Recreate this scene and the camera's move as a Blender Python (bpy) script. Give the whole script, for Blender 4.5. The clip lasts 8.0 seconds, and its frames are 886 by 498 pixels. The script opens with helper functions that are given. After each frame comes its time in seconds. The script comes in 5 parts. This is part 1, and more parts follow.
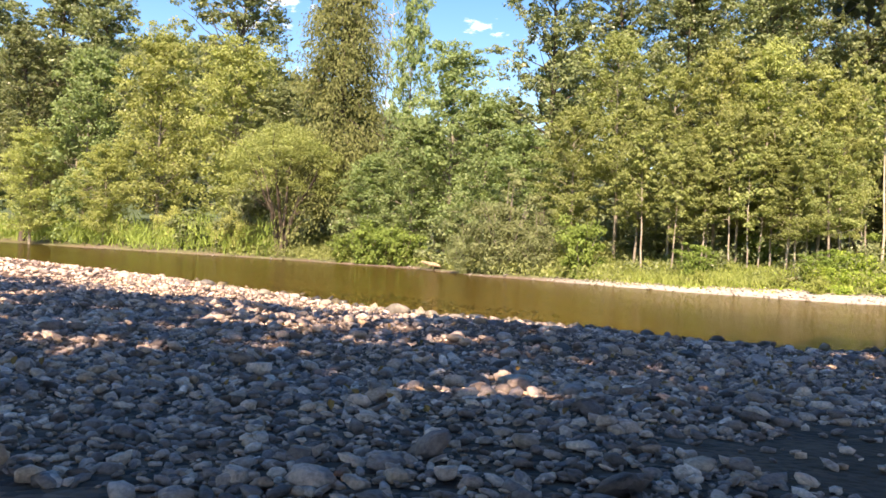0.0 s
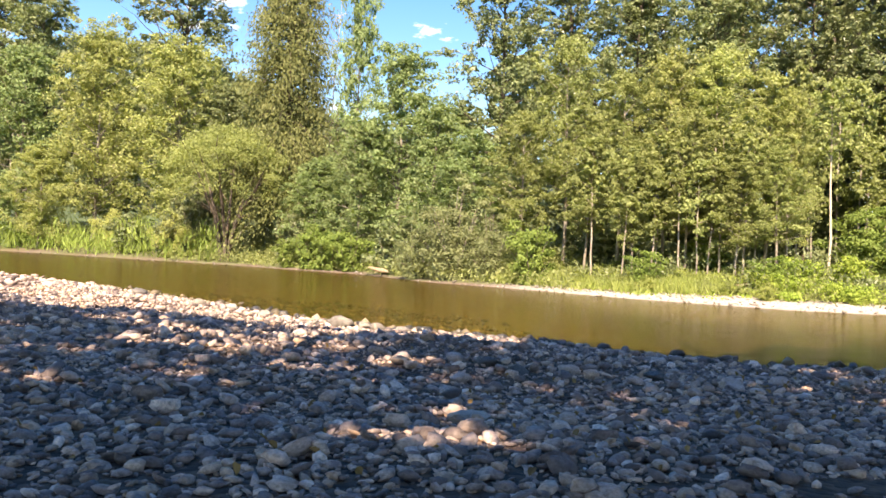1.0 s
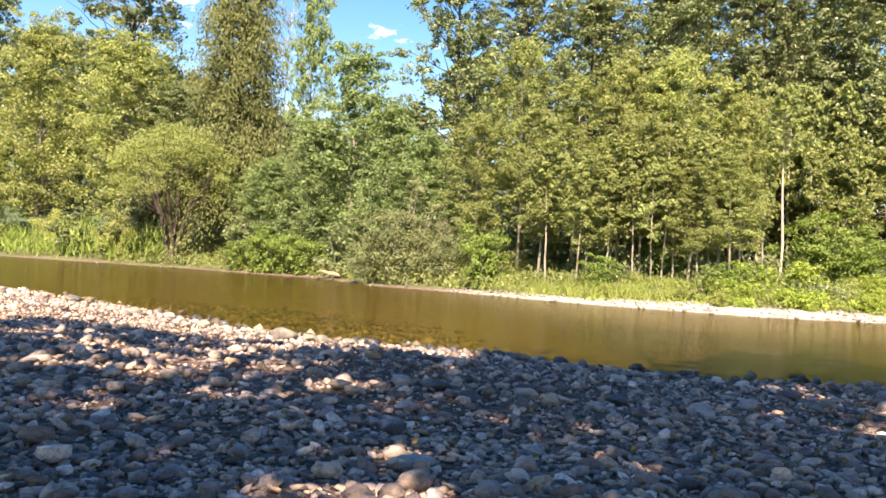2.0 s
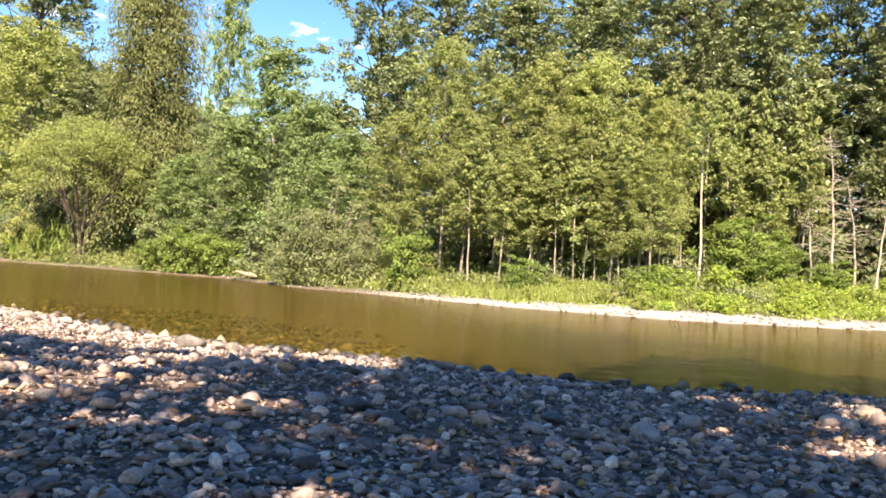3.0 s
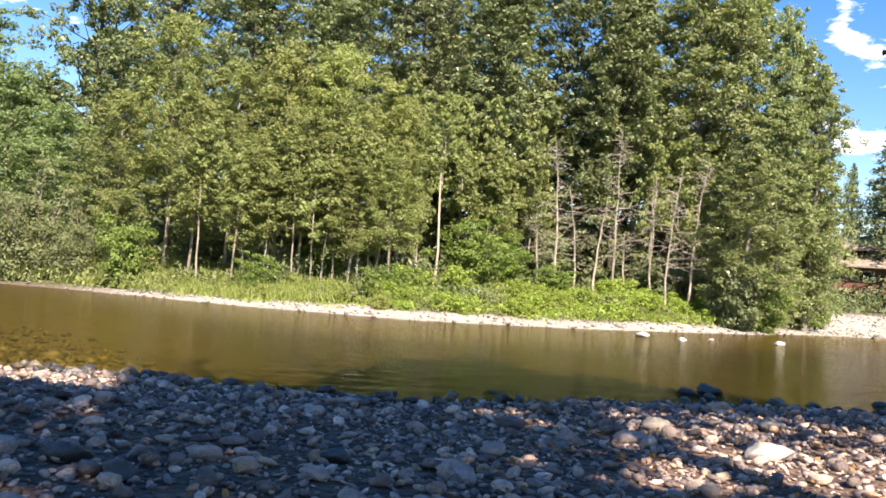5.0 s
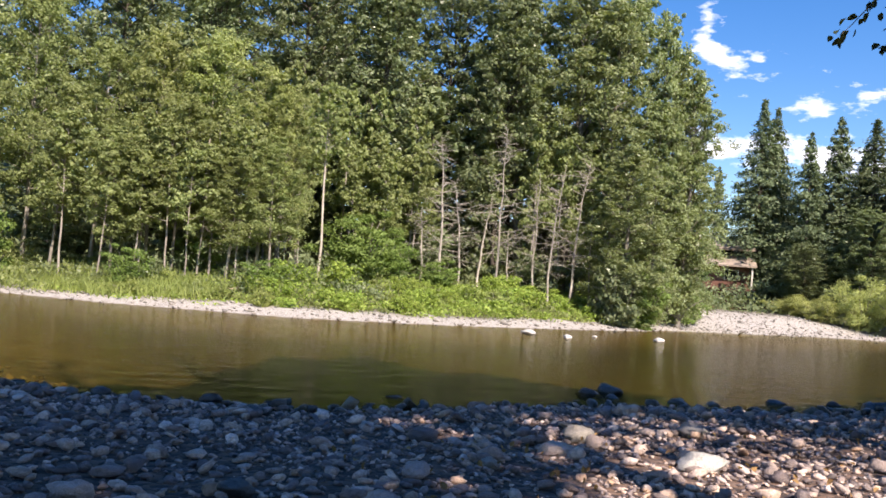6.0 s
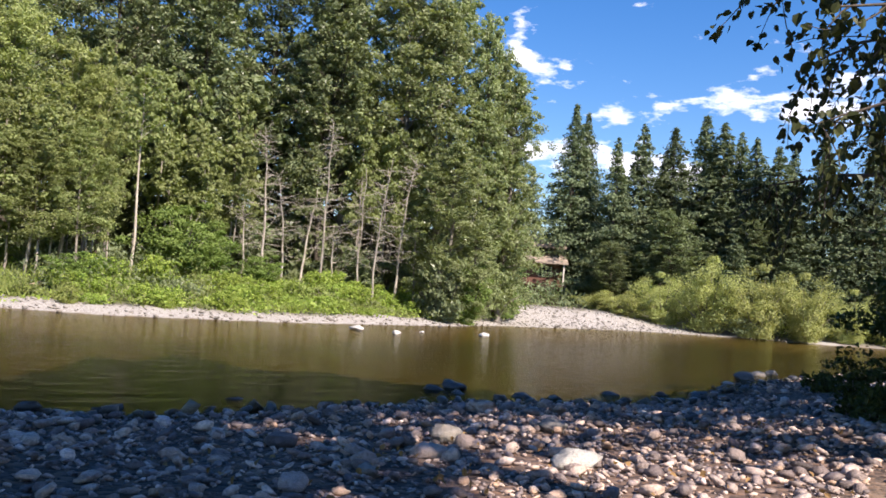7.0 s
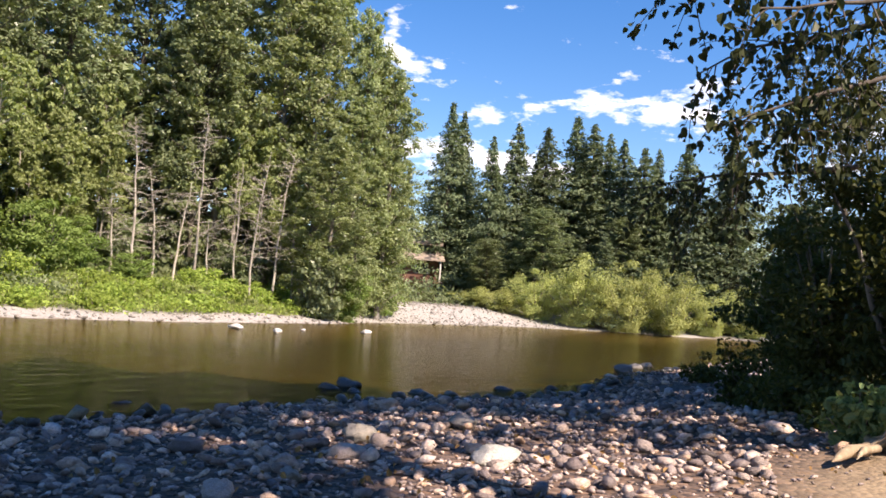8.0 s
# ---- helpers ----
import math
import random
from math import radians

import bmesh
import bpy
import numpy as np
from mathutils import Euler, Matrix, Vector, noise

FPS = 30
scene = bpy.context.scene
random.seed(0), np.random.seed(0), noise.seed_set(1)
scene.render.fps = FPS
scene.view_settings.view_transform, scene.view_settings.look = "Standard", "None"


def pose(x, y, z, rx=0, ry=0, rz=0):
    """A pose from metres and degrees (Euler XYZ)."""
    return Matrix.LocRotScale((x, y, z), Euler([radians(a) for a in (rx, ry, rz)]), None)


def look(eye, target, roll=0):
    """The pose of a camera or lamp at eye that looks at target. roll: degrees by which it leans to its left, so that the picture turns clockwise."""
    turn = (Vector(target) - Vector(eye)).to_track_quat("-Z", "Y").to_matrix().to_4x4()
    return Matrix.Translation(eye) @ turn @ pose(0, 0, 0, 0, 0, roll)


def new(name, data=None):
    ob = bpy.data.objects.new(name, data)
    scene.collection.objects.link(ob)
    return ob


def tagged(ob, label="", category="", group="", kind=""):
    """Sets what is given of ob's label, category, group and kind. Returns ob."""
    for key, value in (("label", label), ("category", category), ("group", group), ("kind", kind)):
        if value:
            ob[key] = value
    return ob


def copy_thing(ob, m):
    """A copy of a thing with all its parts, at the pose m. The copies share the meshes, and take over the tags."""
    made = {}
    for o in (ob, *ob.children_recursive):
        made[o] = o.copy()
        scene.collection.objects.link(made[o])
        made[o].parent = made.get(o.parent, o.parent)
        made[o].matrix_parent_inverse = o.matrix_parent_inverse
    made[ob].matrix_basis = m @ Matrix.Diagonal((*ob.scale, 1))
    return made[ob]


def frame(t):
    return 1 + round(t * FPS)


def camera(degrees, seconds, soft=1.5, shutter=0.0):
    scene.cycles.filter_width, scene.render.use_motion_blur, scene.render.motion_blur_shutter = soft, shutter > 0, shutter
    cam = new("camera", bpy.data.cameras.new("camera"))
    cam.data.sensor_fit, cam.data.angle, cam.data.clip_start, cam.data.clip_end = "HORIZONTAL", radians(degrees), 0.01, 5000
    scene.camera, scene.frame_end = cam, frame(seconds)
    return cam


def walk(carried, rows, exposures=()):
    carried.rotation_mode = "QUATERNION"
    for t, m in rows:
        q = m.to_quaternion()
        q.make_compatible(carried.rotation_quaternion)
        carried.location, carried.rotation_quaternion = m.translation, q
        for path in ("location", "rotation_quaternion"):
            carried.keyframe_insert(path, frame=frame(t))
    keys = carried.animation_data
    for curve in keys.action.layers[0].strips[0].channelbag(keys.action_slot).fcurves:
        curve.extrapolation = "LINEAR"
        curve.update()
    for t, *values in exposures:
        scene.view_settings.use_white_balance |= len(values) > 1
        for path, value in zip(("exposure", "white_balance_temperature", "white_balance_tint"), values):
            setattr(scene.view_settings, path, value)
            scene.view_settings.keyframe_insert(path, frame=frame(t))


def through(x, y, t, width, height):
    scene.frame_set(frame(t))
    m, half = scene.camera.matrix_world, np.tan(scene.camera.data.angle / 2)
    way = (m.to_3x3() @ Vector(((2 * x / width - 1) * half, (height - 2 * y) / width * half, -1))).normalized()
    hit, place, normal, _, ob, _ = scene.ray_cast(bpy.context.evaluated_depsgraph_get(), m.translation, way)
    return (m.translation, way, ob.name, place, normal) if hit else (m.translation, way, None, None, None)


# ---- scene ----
cam = camera(54.1, 8.0, soft=1.65)
PATH = [
    (0, (2.627, -1.613, 1.454), (2.182, 0.337, 1.454), 2.6),
    (0.5, (2.524, -1.101, 1.471), (2.15, 0.864, 1.478), 2.7),
    (1, (2.456, -0.633, 1.537), (2.126, 1.34, 1.552), 2.7),
    (2.5, (2.365, 0.56, 1.685), (2.219, 2.555, 1.714), 3.1),
    (3, (2.303, 0.992, 1.69), (2.258, 2.991, 1.726), 3.3),
    (3.5, (2.246, 1.447, 1.679), (2.323, 3.445, 1.722), 3.5),
    (4, (2.164, 1.85, 1.675), (2.425, 3.832, 1.729), 4.0),
    (4.5, (2.075, 2.271, 1.66), (2.508, 4.222, 1.725), 4.2),
    (6, (2.065, 3.713, 1.64), (2.894, 5.531, 1.725), 4.5),
    (6.5, (1.989, 4.086, 1.609), (2.995, 5.812, 1.706), 4.7),
    (7, (1.918, 4.397, 1.577), (3.107, 6.001, 1.686), 4.5),
    (7.5, (1.827, 4.622, 1.568), (3.156, 6.112, 1.687), 4.4),
    (8, (1.738, 4.778, 1.536), (3.147, 6.192, 1.66), 4.1),
]
walk(cam, [(t, look(eye, target, roll)) for t, eye, target, roll in PATH],
     exposures=[(0, 1.7, 8600, 22), (0.5, 1.8, 8500, 21), (2.5, 1.76, 8200, 19), (3.5, 1.82, 7900, 18), (4.0, 1.85, 7800, 17.5), (4.5, 1.69, 7600, 17), (6, 1.08, 6700, 20), (7, 1.0, 6600, 20), (8, 1.17, 7100, 22)])

# ---- world, sun, exposure ----
SUN_EL, SUN_AZ = radians(46.0), radians(177.0)   # azimuth clockwise from +y
SUN_DIR = Vector((math.sin(SUN_AZ) * math.cos(SUN_EL), math.cos(SUN_AZ) * math.cos(SUN_EL), math.sin(SUN_EL)))
world = bpy.data.worlds.new("sky")
scene.world = world
world.use_nodes = True


def node(tree, kind, **inputs):
    n = tree.nodes.new(kind)
    for key, value in inputs.items():
        if key in n.inputs:
            n.inputs[key].default_value = value
        else:
            setattr(n, key, value)
    return n


def link(tree, a, b):
    tree.links.new(a, b)


def math_node(tree, op, a, b=None):
    n = tree.nodes.new("ShaderNodeMath")
    n.operation = op
    for i, v in enumerate((a, b)):
        if v is None:
            continue
        if isinstance(v, (int, float)):
            n.inputs[i].default_value = v
        else:
            tree.links.new(v, n.inputs[i])
    return n.outputs[0]


def build_sky():
    t = world.node_tree
    t.nodes.clear()
    out = node(t, "ShaderNodeOutputWorld")
    bg = node(t, "ShaderNodeBackground", Strength=0.092)
    sky = t.nodes.new("ShaderNodeTexSky")
    sky.sky_type, sky.sun_disc = "NISHITA", False
    sky.sun_elevation, sky.sun_rotation = SUN_EL, SUN_AZ
    sky.altitude, sky.air_density, sky.dust_density, sky.ozone_density = 200, 1.1, 0.3, 2.5
    co = node(t, "ShaderNodeTexCoord")
    sep = node(t, "ShaderNodeSeparateXYZ")
    link(t, co.outputs["Generated"], sep.inputs[0])
    # cumulus banks: a stretched noise, thresholded, kept to a low band over the horizon
    mp = node(t, "ShaderNodeMapping")
    mp.inputs["Scale"].default_value = (1.0, 1.0, 2.6)
    mp.inputs["Location"].default_value = (0.35, 0.1, 0.0)
    link(t, co.outputs["Generated"], mp.inputs[0])
    big = node(t, "ShaderNodeTexNoise", Scale=20.0, Detail=9.0, Roughness=0.62)
    link(t, mp.outputs[0], big.inputs["Vector"])
    # a few cloud heads: azimuth (rad from +y to +x), height (sine), spreads
    az = math_node(t, "ARCTAN2", sep.outputs[0], sep.outputs[1])
    total = None
    for a0, h0, sa, sh, k in CLOUDS:
        u = math_node(t, "DIVIDE", math_node(t, "SUBTRACT", az, a0), sa)
        v = math_node(t, "DIVIDE", math_node(t, "SUBTRACT", sep.outputs[2], h0), sh)
        d = math_node(t, "ADD", math_node(t, "MULTIPLY", u, u), math_node(t, "MULTIPLY", v, v))
        g = math_node(t, "MULTIPLY", math_node(t, "POWER", 2.718, math_node(t, "MULTIPLY", d, -1.0)), k)
        total = g if total is None else math_node(t, "ADD", total, g)
    dens = math_node(t, "ADD", math_node(t, "MULTIPLY", total, 0.45), math_node(t, "MULTIPLY", math_node(t, "SUBTRACT", big.outputs[0], 0.5), 2.2))
    ramp = node(t, "ShaderNodeMapRange")
    ramp.inputs["From Min"].default_value, ramp.inputs["From Max"].default_value = 0.30, 0.72
    link(t, dens, ramp.inputs[0])
    mix = node(t, "ShaderNodeMix", data_type="RGBA")
    mix.inputs[7].default_value = (10.0, 10.2, 10.6, 1)
    hue = node(t, "ShaderNodeHueSaturation", Hue=0.508, Saturation=1.4, Value=1.0)
    link(t, sky.outputs[0], hue.inputs["Color"])
    link(t, ramp.outputs[0], mix.inputs[0])
    link(t, hue.outputs[0], mix.inputs[6])
    link(t, mix.outputs[2], bg.inputs[0])
    link(t, bg.outputs[0], out.inputs[0])


CLOUDS = [(0.703, 0.297, 0.016, 0.02, 1.0), (0.714, 0.276, 0.018, 0.016, 1.1), (0.732, 0.255, 0.026, 0.013, 1.1), (0.763, 0.268, 0.013, 0.008, 1.0), (0.752, 0.228, 0.022, 0.009, 0.9),
          (0.822, 0.217, 0.03, 0.010, 0.9), (0.877, 0.226, 0.020, 0.010, 1.0), (0.945, 0.230, 0.040, 0.016, 1.05), (1.04, 0.235, 0.07, 0.03, 1.2), (1.35, 0.2, 0.2, 0.07, 1.0),
          (0.72, 0.178, 0.06, 0.022, 1.1), (0.82, 0.168, 0.05, 0.018, 1.05), (0.90, 0.15, 0.09, 0.025, 1.0),
          (-0.42, 0.262, 0.035, 0.03, 1.0), (-0.19, 0.25, 0.03, 0.016, 1.0), (-0.56, 0.29, 0.05, 0.03, 0.9), (2.4, 0.3, 0.3, 0.1, 0.8), (-1.5, 0.3, 0.3, 0.1, 0.8)]
build_sky()
sun = new("sun", bpy.data.lights.new("sun", "SUN"))
sun.data.energy, sun.data.angle, sun.data.color = 5.0, radians(0.55), (1.0, 0.93, 0.80)
sun.matrix_world = look((0, 0, 60), Vector((0, 0, 60)) - SUN_DIR)


# ---- materials ----
def material(name):
    m = bpy.data.materials.new(name)
    m.use_nodes = True
    t = m.node_tree
    t.nodes.clear()
    out = node(t, "ShaderNodeOutputMaterial")
    return m, t, out


def ramp_node(t, fac, stops):
    r = node(t, "ShaderNodeValToRGB")
    while len(r.color_ramp.elements) < len(stops):
        r.color_ramp.elements.new(0.5)
    for e, (p, c) in zip(r.color_ramp.elements, stops):
        e.position, e.color = p, (*c, 1)
    link(t, fac, r.inputs[0])
    return r.outputs[0]


def bump_node(t, height, strength, distance):
    b = node(t, "ShaderNodeBump", Strength=strength, Distance=distance)
    link(t, height, b.inputs["Height"])
    return b.outputs[0]


def noise_node(t, scale, detail=4.0, rough=0.55, vec=None, stretch=None):
    n = node(t, "ShaderNodeTexNoise", Scale=scale, Detail=detail, Roughness=rough)
    if vec is None:
        vec = node(t, "ShaderNodeTexCoord").outputs["Object"]
    if stretch:
        mp = node(t, "ShaderNodeMapping")
        mp.inputs["Scale"].default_value = stretch
        link(t, vec, mp.inputs[0])
        vec = mp.outputs[0]
    link(t, vec, n.inputs["Vector"])
    return n.outputs[0]


def leaf_material(name, dark, light, gloss=0.45, through=0.38, sheen=0.10):
    """Leaves: each leaf has its own tint, each tree its own cast."""
    m, t, out = material(name)
    geo, info = node(t, "ShaderNodeNewGeometry"), node(t, "ShaderNodeObjectInfo")
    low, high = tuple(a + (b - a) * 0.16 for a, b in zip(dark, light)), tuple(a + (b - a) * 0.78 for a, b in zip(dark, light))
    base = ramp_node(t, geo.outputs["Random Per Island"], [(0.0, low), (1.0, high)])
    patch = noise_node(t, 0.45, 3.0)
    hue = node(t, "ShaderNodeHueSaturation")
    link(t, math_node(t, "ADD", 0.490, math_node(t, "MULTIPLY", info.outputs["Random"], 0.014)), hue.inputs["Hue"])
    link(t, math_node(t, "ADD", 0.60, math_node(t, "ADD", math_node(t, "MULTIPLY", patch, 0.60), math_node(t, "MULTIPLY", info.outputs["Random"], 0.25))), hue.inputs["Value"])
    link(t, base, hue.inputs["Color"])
    p = node(t, "ShaderNodeBsdfPrincipled", Roughness=gloss)
    p.inputs["Specular IOR Level"].default_value = sheen
    link(t, hue.outputs[0], p.inputs["Base Color"])
    tr = node(t, "ShaderNodeBsdfTranslucent")
    warm = node(t, "ShaderNodeMix", data_type="RGBA", blend_type="MULTIPLY")
    warm.inputs[0].default_value = 1.0
    warm.inputs[7].default_value = (1.3, 1.4, 0.6, 1)
    link(t, hue.outputs[0], warm.inputs[6])
    link(t, warm.outputs[2], tr.inputs[0])
    mx = node(t, "ShaderNodeMixShader", Fac=through)
    link(t, p.outputs[0], mx.inputs[1])
    link(t, tr.outputs[0], mx.inputs[2])
    link(t, mx.outputs[0], out.inputs[0])
    return m


def bark_material(name, dark, light, scale=3.0):
    m, t, out = material(name)
    n = noise_node(t, scale, 6.0, 0.65, stretch=(3, 3, 0.6))
    c = ramp_node(t, n, [(0.3, dark), (0.65, light)])
    p = node(t, "ShaderNodeBsdfPrincipled", Roughness=0.85)
    link(t, c, p.inputs["Base Color"])
    link(t, bump_node(t, n, 0.5, 0.03), p.inputs["Normal"])
    link(t, p.outputs[0], out.inputs[0])
    return m


def stone_material(name, stops, wet=0.0):
    m, t, out = material(name)
    geo, info = node(t, "ShaderNodeNewGeometry"), node(t, "ShaderNodeObjectInfo")
    r = math_node(t, "FRACT", math_node(t, "ADD", geo.outputs["Random Per Island"], info.outputs["Random"]))
    base = ramp_node(t, r, stops)
    grain = noise_node(t, 38.0, 5.0, 0.7)
    stain = noise_node(t, 5.0, 4.0, 0.6)
    mul = node(t, "ShaderNodeMix", data_type="RGBA", blend_type="MULTIPLY")
    mul.inputs[0].default_value = 0.55
    link(t, base, mul.inputs[6])
    link(t, ramp_node(t, grain, [(0.35, (0.25, 0.25, 0.26)), (0.5, (0.8, 0.8, 0.8)), (0.68, (1.3, 1.3, 1.28))]), mul.inputs[7])
    mul2 = node(t, "ShaderNodeMix", data_type="RGBA", blend_type="MULTIPLY")
    mul2.inputs[0].default_value = 0.5
    link(t, mul.outputs[2], mul2.inputs[6])
    link(t, ramp_node(t, stain, [(0.35, (0.5, 0.47, 0.42)), (0.6, (1, 1, 1))]), mul2.inputs[7])
    p = node(t, "ShaderNodeBsdfPrincipled", Roughness=0.58 - 0.3 * wet)
    link(t, mul2.outputs[2], p.inputs["Base Color"])
    lumps = noise_node(t, 14.0, 3.0, 0.6)
    link(t, bump_node(t, math_node(t, "ADD", math_node(t, "MULTIPLY", grain, 0.4), lumps), 0.6, 0.03), p.inputs["Normal"])
    link(t, p.outputs[0], out.inputs[0])
    return m


COBBLE = [(p, (r * 1.36, g * 1.13, b * 1.05) if r > 0.2 else (r * 1.06, g * 0.87, b * 0.82)) for p, (r, g, b) in [(0.0, (0.07, 0.067, 0.07)), (0.16, (0.28, 0.265, 0.262)), (0.32, (0.135, 0.128, 0.132)), (0.46, (0.47, 0.445, 0.415)), (0.58, (0.185, 0.175, 0.18)),
          (0.70, (0.55, 0.505, 0.445)), (0.82, (0.43, 0.34, 0.25)), (0.92, (0.75, 0.715, 0.66)), (1.0, (0.255, 0.242, 0.24))]]
M_STONE = stone_material("river_cobble", COBBLE)
M_PALE = stone_material("pale_cobble", [(0.0, (0.182, 0.167, 0.152)), (0.4, (0.319, 0.289, 0.251)), (0.8, (0.274, 0.239, 0.198)), (1.0, (0.418, 0.395, 0.357))])
# white stones, made whiter to put the full sun into their colour
M_WHITE = stone_material("white_sunlit_stone", [(0.0, (0.442, 0.416, 0.374)), (0.5, (0.544, 0.518, 0.476)), (1.0, (0.612, 0.595, 0.561))])
M_WET = stone_material("wet_stone", [(0.0, (0.05, 0.05, 0.055)), (0.6, (0.10, 0.095, 0.09)), (1.0, (0.16, 0.145, 0.12))], 0.8)
M_BED = stone_material("bed_stone", [(0.0, (0.084, 0.068, 0.042)), (0.5, (0.182, 0.144, 0.091)), (0.85, (0.258, 0.205, 0.129)), (1.0, (0.365, 0.319, 0.228))])

M_ALDER = leaf_material("alder_leaf", (0.126, 0.164, 0.058), (0.330, 0.365, 0.163), 0.45, 0.36)
M_YELLOW = leaf_material("light_alder_leaf", (0.175, 0.220, 0.073), (0.391, 0.420, 0.188), 0.45, 0.36)
M_COTTON = leaf_material("cottonwood_leaf", (0.067, 0.099, 0.043), (0.268, 0.304, 0.161), 0.32, 0.28, 0.24)
M_POPLAR = leaf_material("poplar_leaf", (0.120, 0.158, 0.062), (0.349, 0.393, 0.205), 0.30, 0.34, 0.26)
M_BRIGHT = leaf_material("maple_leaf", (0.101, 0.166, 0.072), (0.286, 0.361, 0.174), 0.45, 0.36)
M_WILLOW = leaf_material("willow_leaf", (0.224, 0.255, 0.084), (0.478, 0.507, 0.209), 0.5, 0.30)
M_DOME = leaf_material("dome_willow_leaf", (0.182, 0.234, 0.085), (0.383, 0.447, 0.178), 0.5, 0.30)
M_OLIVE = leaf_material("olive_leaf", (0.114, 0.144, 0.065), (0.258, 0.288, 0.156), 0.5, 0.30)
M_FERN = leaf_material("undergrowth_leaf", (0.111, 0.186, 0.040), (0.422, 0.512, 0.119), 0.5)
M_GRASS = leaf_material("grass_blade", (0.147, 0.199, 0.048), (0.347, 0.383, 0.139), 0.5)
M_REED = leaf_material("reed_blade", (0.128, 0.206, 0.044), (0.314, 0.422, 0.125), 0.5, 0.3)
M_FRESH = leaf_material("fresh_bush_leaf", (0.098, 0.157, 0.039), (0.235, 0.322, 0.092), 0.5, 0.3)
M_NEEDLE = leaf_material("spruce_needle", (0.065, 0.094, 0.052), (0.205, 0.243, 0.131), 0.5, 0.15)
M_CEDAR = leaf_material("cedar_spray", (0.069, 0.088, 0.034), (0.203, 0.221, 0.091), 0.5, 0.2)
# near bushes and trees: the shade they stand in is put into the leaf colour
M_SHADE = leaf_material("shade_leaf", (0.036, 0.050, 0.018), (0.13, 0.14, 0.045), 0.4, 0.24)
# darker still: leaves against the sky, with the backlight put into the colour
M_BACKLIT = leaf_material("backlit_leaf", (0.022, 0.030, 0.014), (0.075, 0.085, 0.032), 0.4, 0.14)
M_BARK = bark_material("grey_bark", (0.09, 0.075, 0.06), (0.28, 0.25, 0.21))
M_DARKBARK = bark_material("dark_bark", (0.035, 0.028, 0.022), (0.11, 0.085, 0.065))
M_PALEBARK = bark_material("pale_bark", (0.13, 0.11, 0.09), (0.44, 0.39, 0.33), 1.3)
M_WHITEBARK = bark_material("birch_bark", (0.24, 0.20, 0.15), (0.58, 0.52, 0.43), 1.5)
M_DEAD = bark_material("dead_wood", (0.20, 0.17, 0.14), (0.48, 0.43, 0.36), 2.0)
M_DRIFT = bark_material("driftwood", (0.19, 0.135, 0.08), (0.40, 0.31, 0.21), 4.0)


def ground_material():
    """Gravel, sand, river bed or meadow soil, by what lies there."""
    m, t, out = material("ground")
    co = node(t, "ShaderNodeTexCoord").outputs["Object"]

    def attr(name):
        return node(t, "ShaderNodeAttribute", attribute_name=name).outputs["Fac"]

    vor = node(t, "ShaderNodeTexVoronoi", Scale=16.0, Randomness=1.0)
    link(t, co, vor.inputs["Vector"])
    sepc = node(t, "ShaderNodeSeparateColor")
    link(t, vor.outputs["Color"], sepc.inputs[0])
    # cobble colours darkened: the shade in the gaps between stones is painted in
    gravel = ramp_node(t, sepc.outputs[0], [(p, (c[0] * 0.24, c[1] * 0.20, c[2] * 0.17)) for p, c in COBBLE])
    n1, n2 = noise_node(t, 3.0, 6.0, 0.6, co), noise_node(t, 60.0, 3.0, 0.6, co)
    sand = ramp_node(t, n1, [(0.3, (0.21, 0.15, 0.09)), (0.7, (0.34, 0.255, 0.16))])
    dirt = ramp_node(t, n1, [(0.3, (0.050, 0.031, 0.020)), (0.7, (0.125, 0.083, 0.055))])
    soil = ramp_node(t, n1, [(0.3, (0.038, 0.046, 0.015)), (0.55, (0.099, 0.114, 0.030)), (0.75, (0.152, 0.152, 0.053))])
    bed = ramp_node(t, n1, [(0.3, (0.099, 0.076, 0.046)), (0.7, (0.228, 0.179, 0.106))])
    # dark bed: deep water and the shade over it, put into the colour
    shaded_pool = ramp_node(t, n1, [(0.3, (0.028, 0.024, 0.012)), (0.7, (0.075, 0.06, 0.03))])
    pale = ramp_node(t, sepc.outputs[1], [(0.0, (0.228, 0.205, 0.182)), (0.5, (0.350, 0.319, 0.281)), (1.0, (0.426, 0.403, 0.365))])
    wood = ramp_node(t, noise_node(t, 0.08, 8.0, 0.7, co), [(0.35, (0.02, 0.04, 0.018)), (0.65, (0.07, 0.10, 0.03))])
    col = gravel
    for name, c in (("sand", sand), ("dirt", dirt), ("bed", bed), ("shaded_pool", shaded_pool), ("meadow", soil), ("pale", pale), ("forest", wood)):
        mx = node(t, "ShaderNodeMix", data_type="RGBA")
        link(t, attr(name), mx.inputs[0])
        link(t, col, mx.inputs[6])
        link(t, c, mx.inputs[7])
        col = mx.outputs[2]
    p = node(t, "ShaderNodeBsdfPrincipled", Roughness=0.9)
    link(t, col, p.inputs["Base Color"])
    h = math_node(t, "ADD", math_node(t, "MULTIPLY", vor.outputs["Distance"], -1.0), math_node(t, "MULTIPLY", n2, 0.25))
    link(t, bump_node(t, h, 0.7, 0.03), p.inputs["Normal"])
    link(t, p.outputs[0], out.inputs[0])
    return m


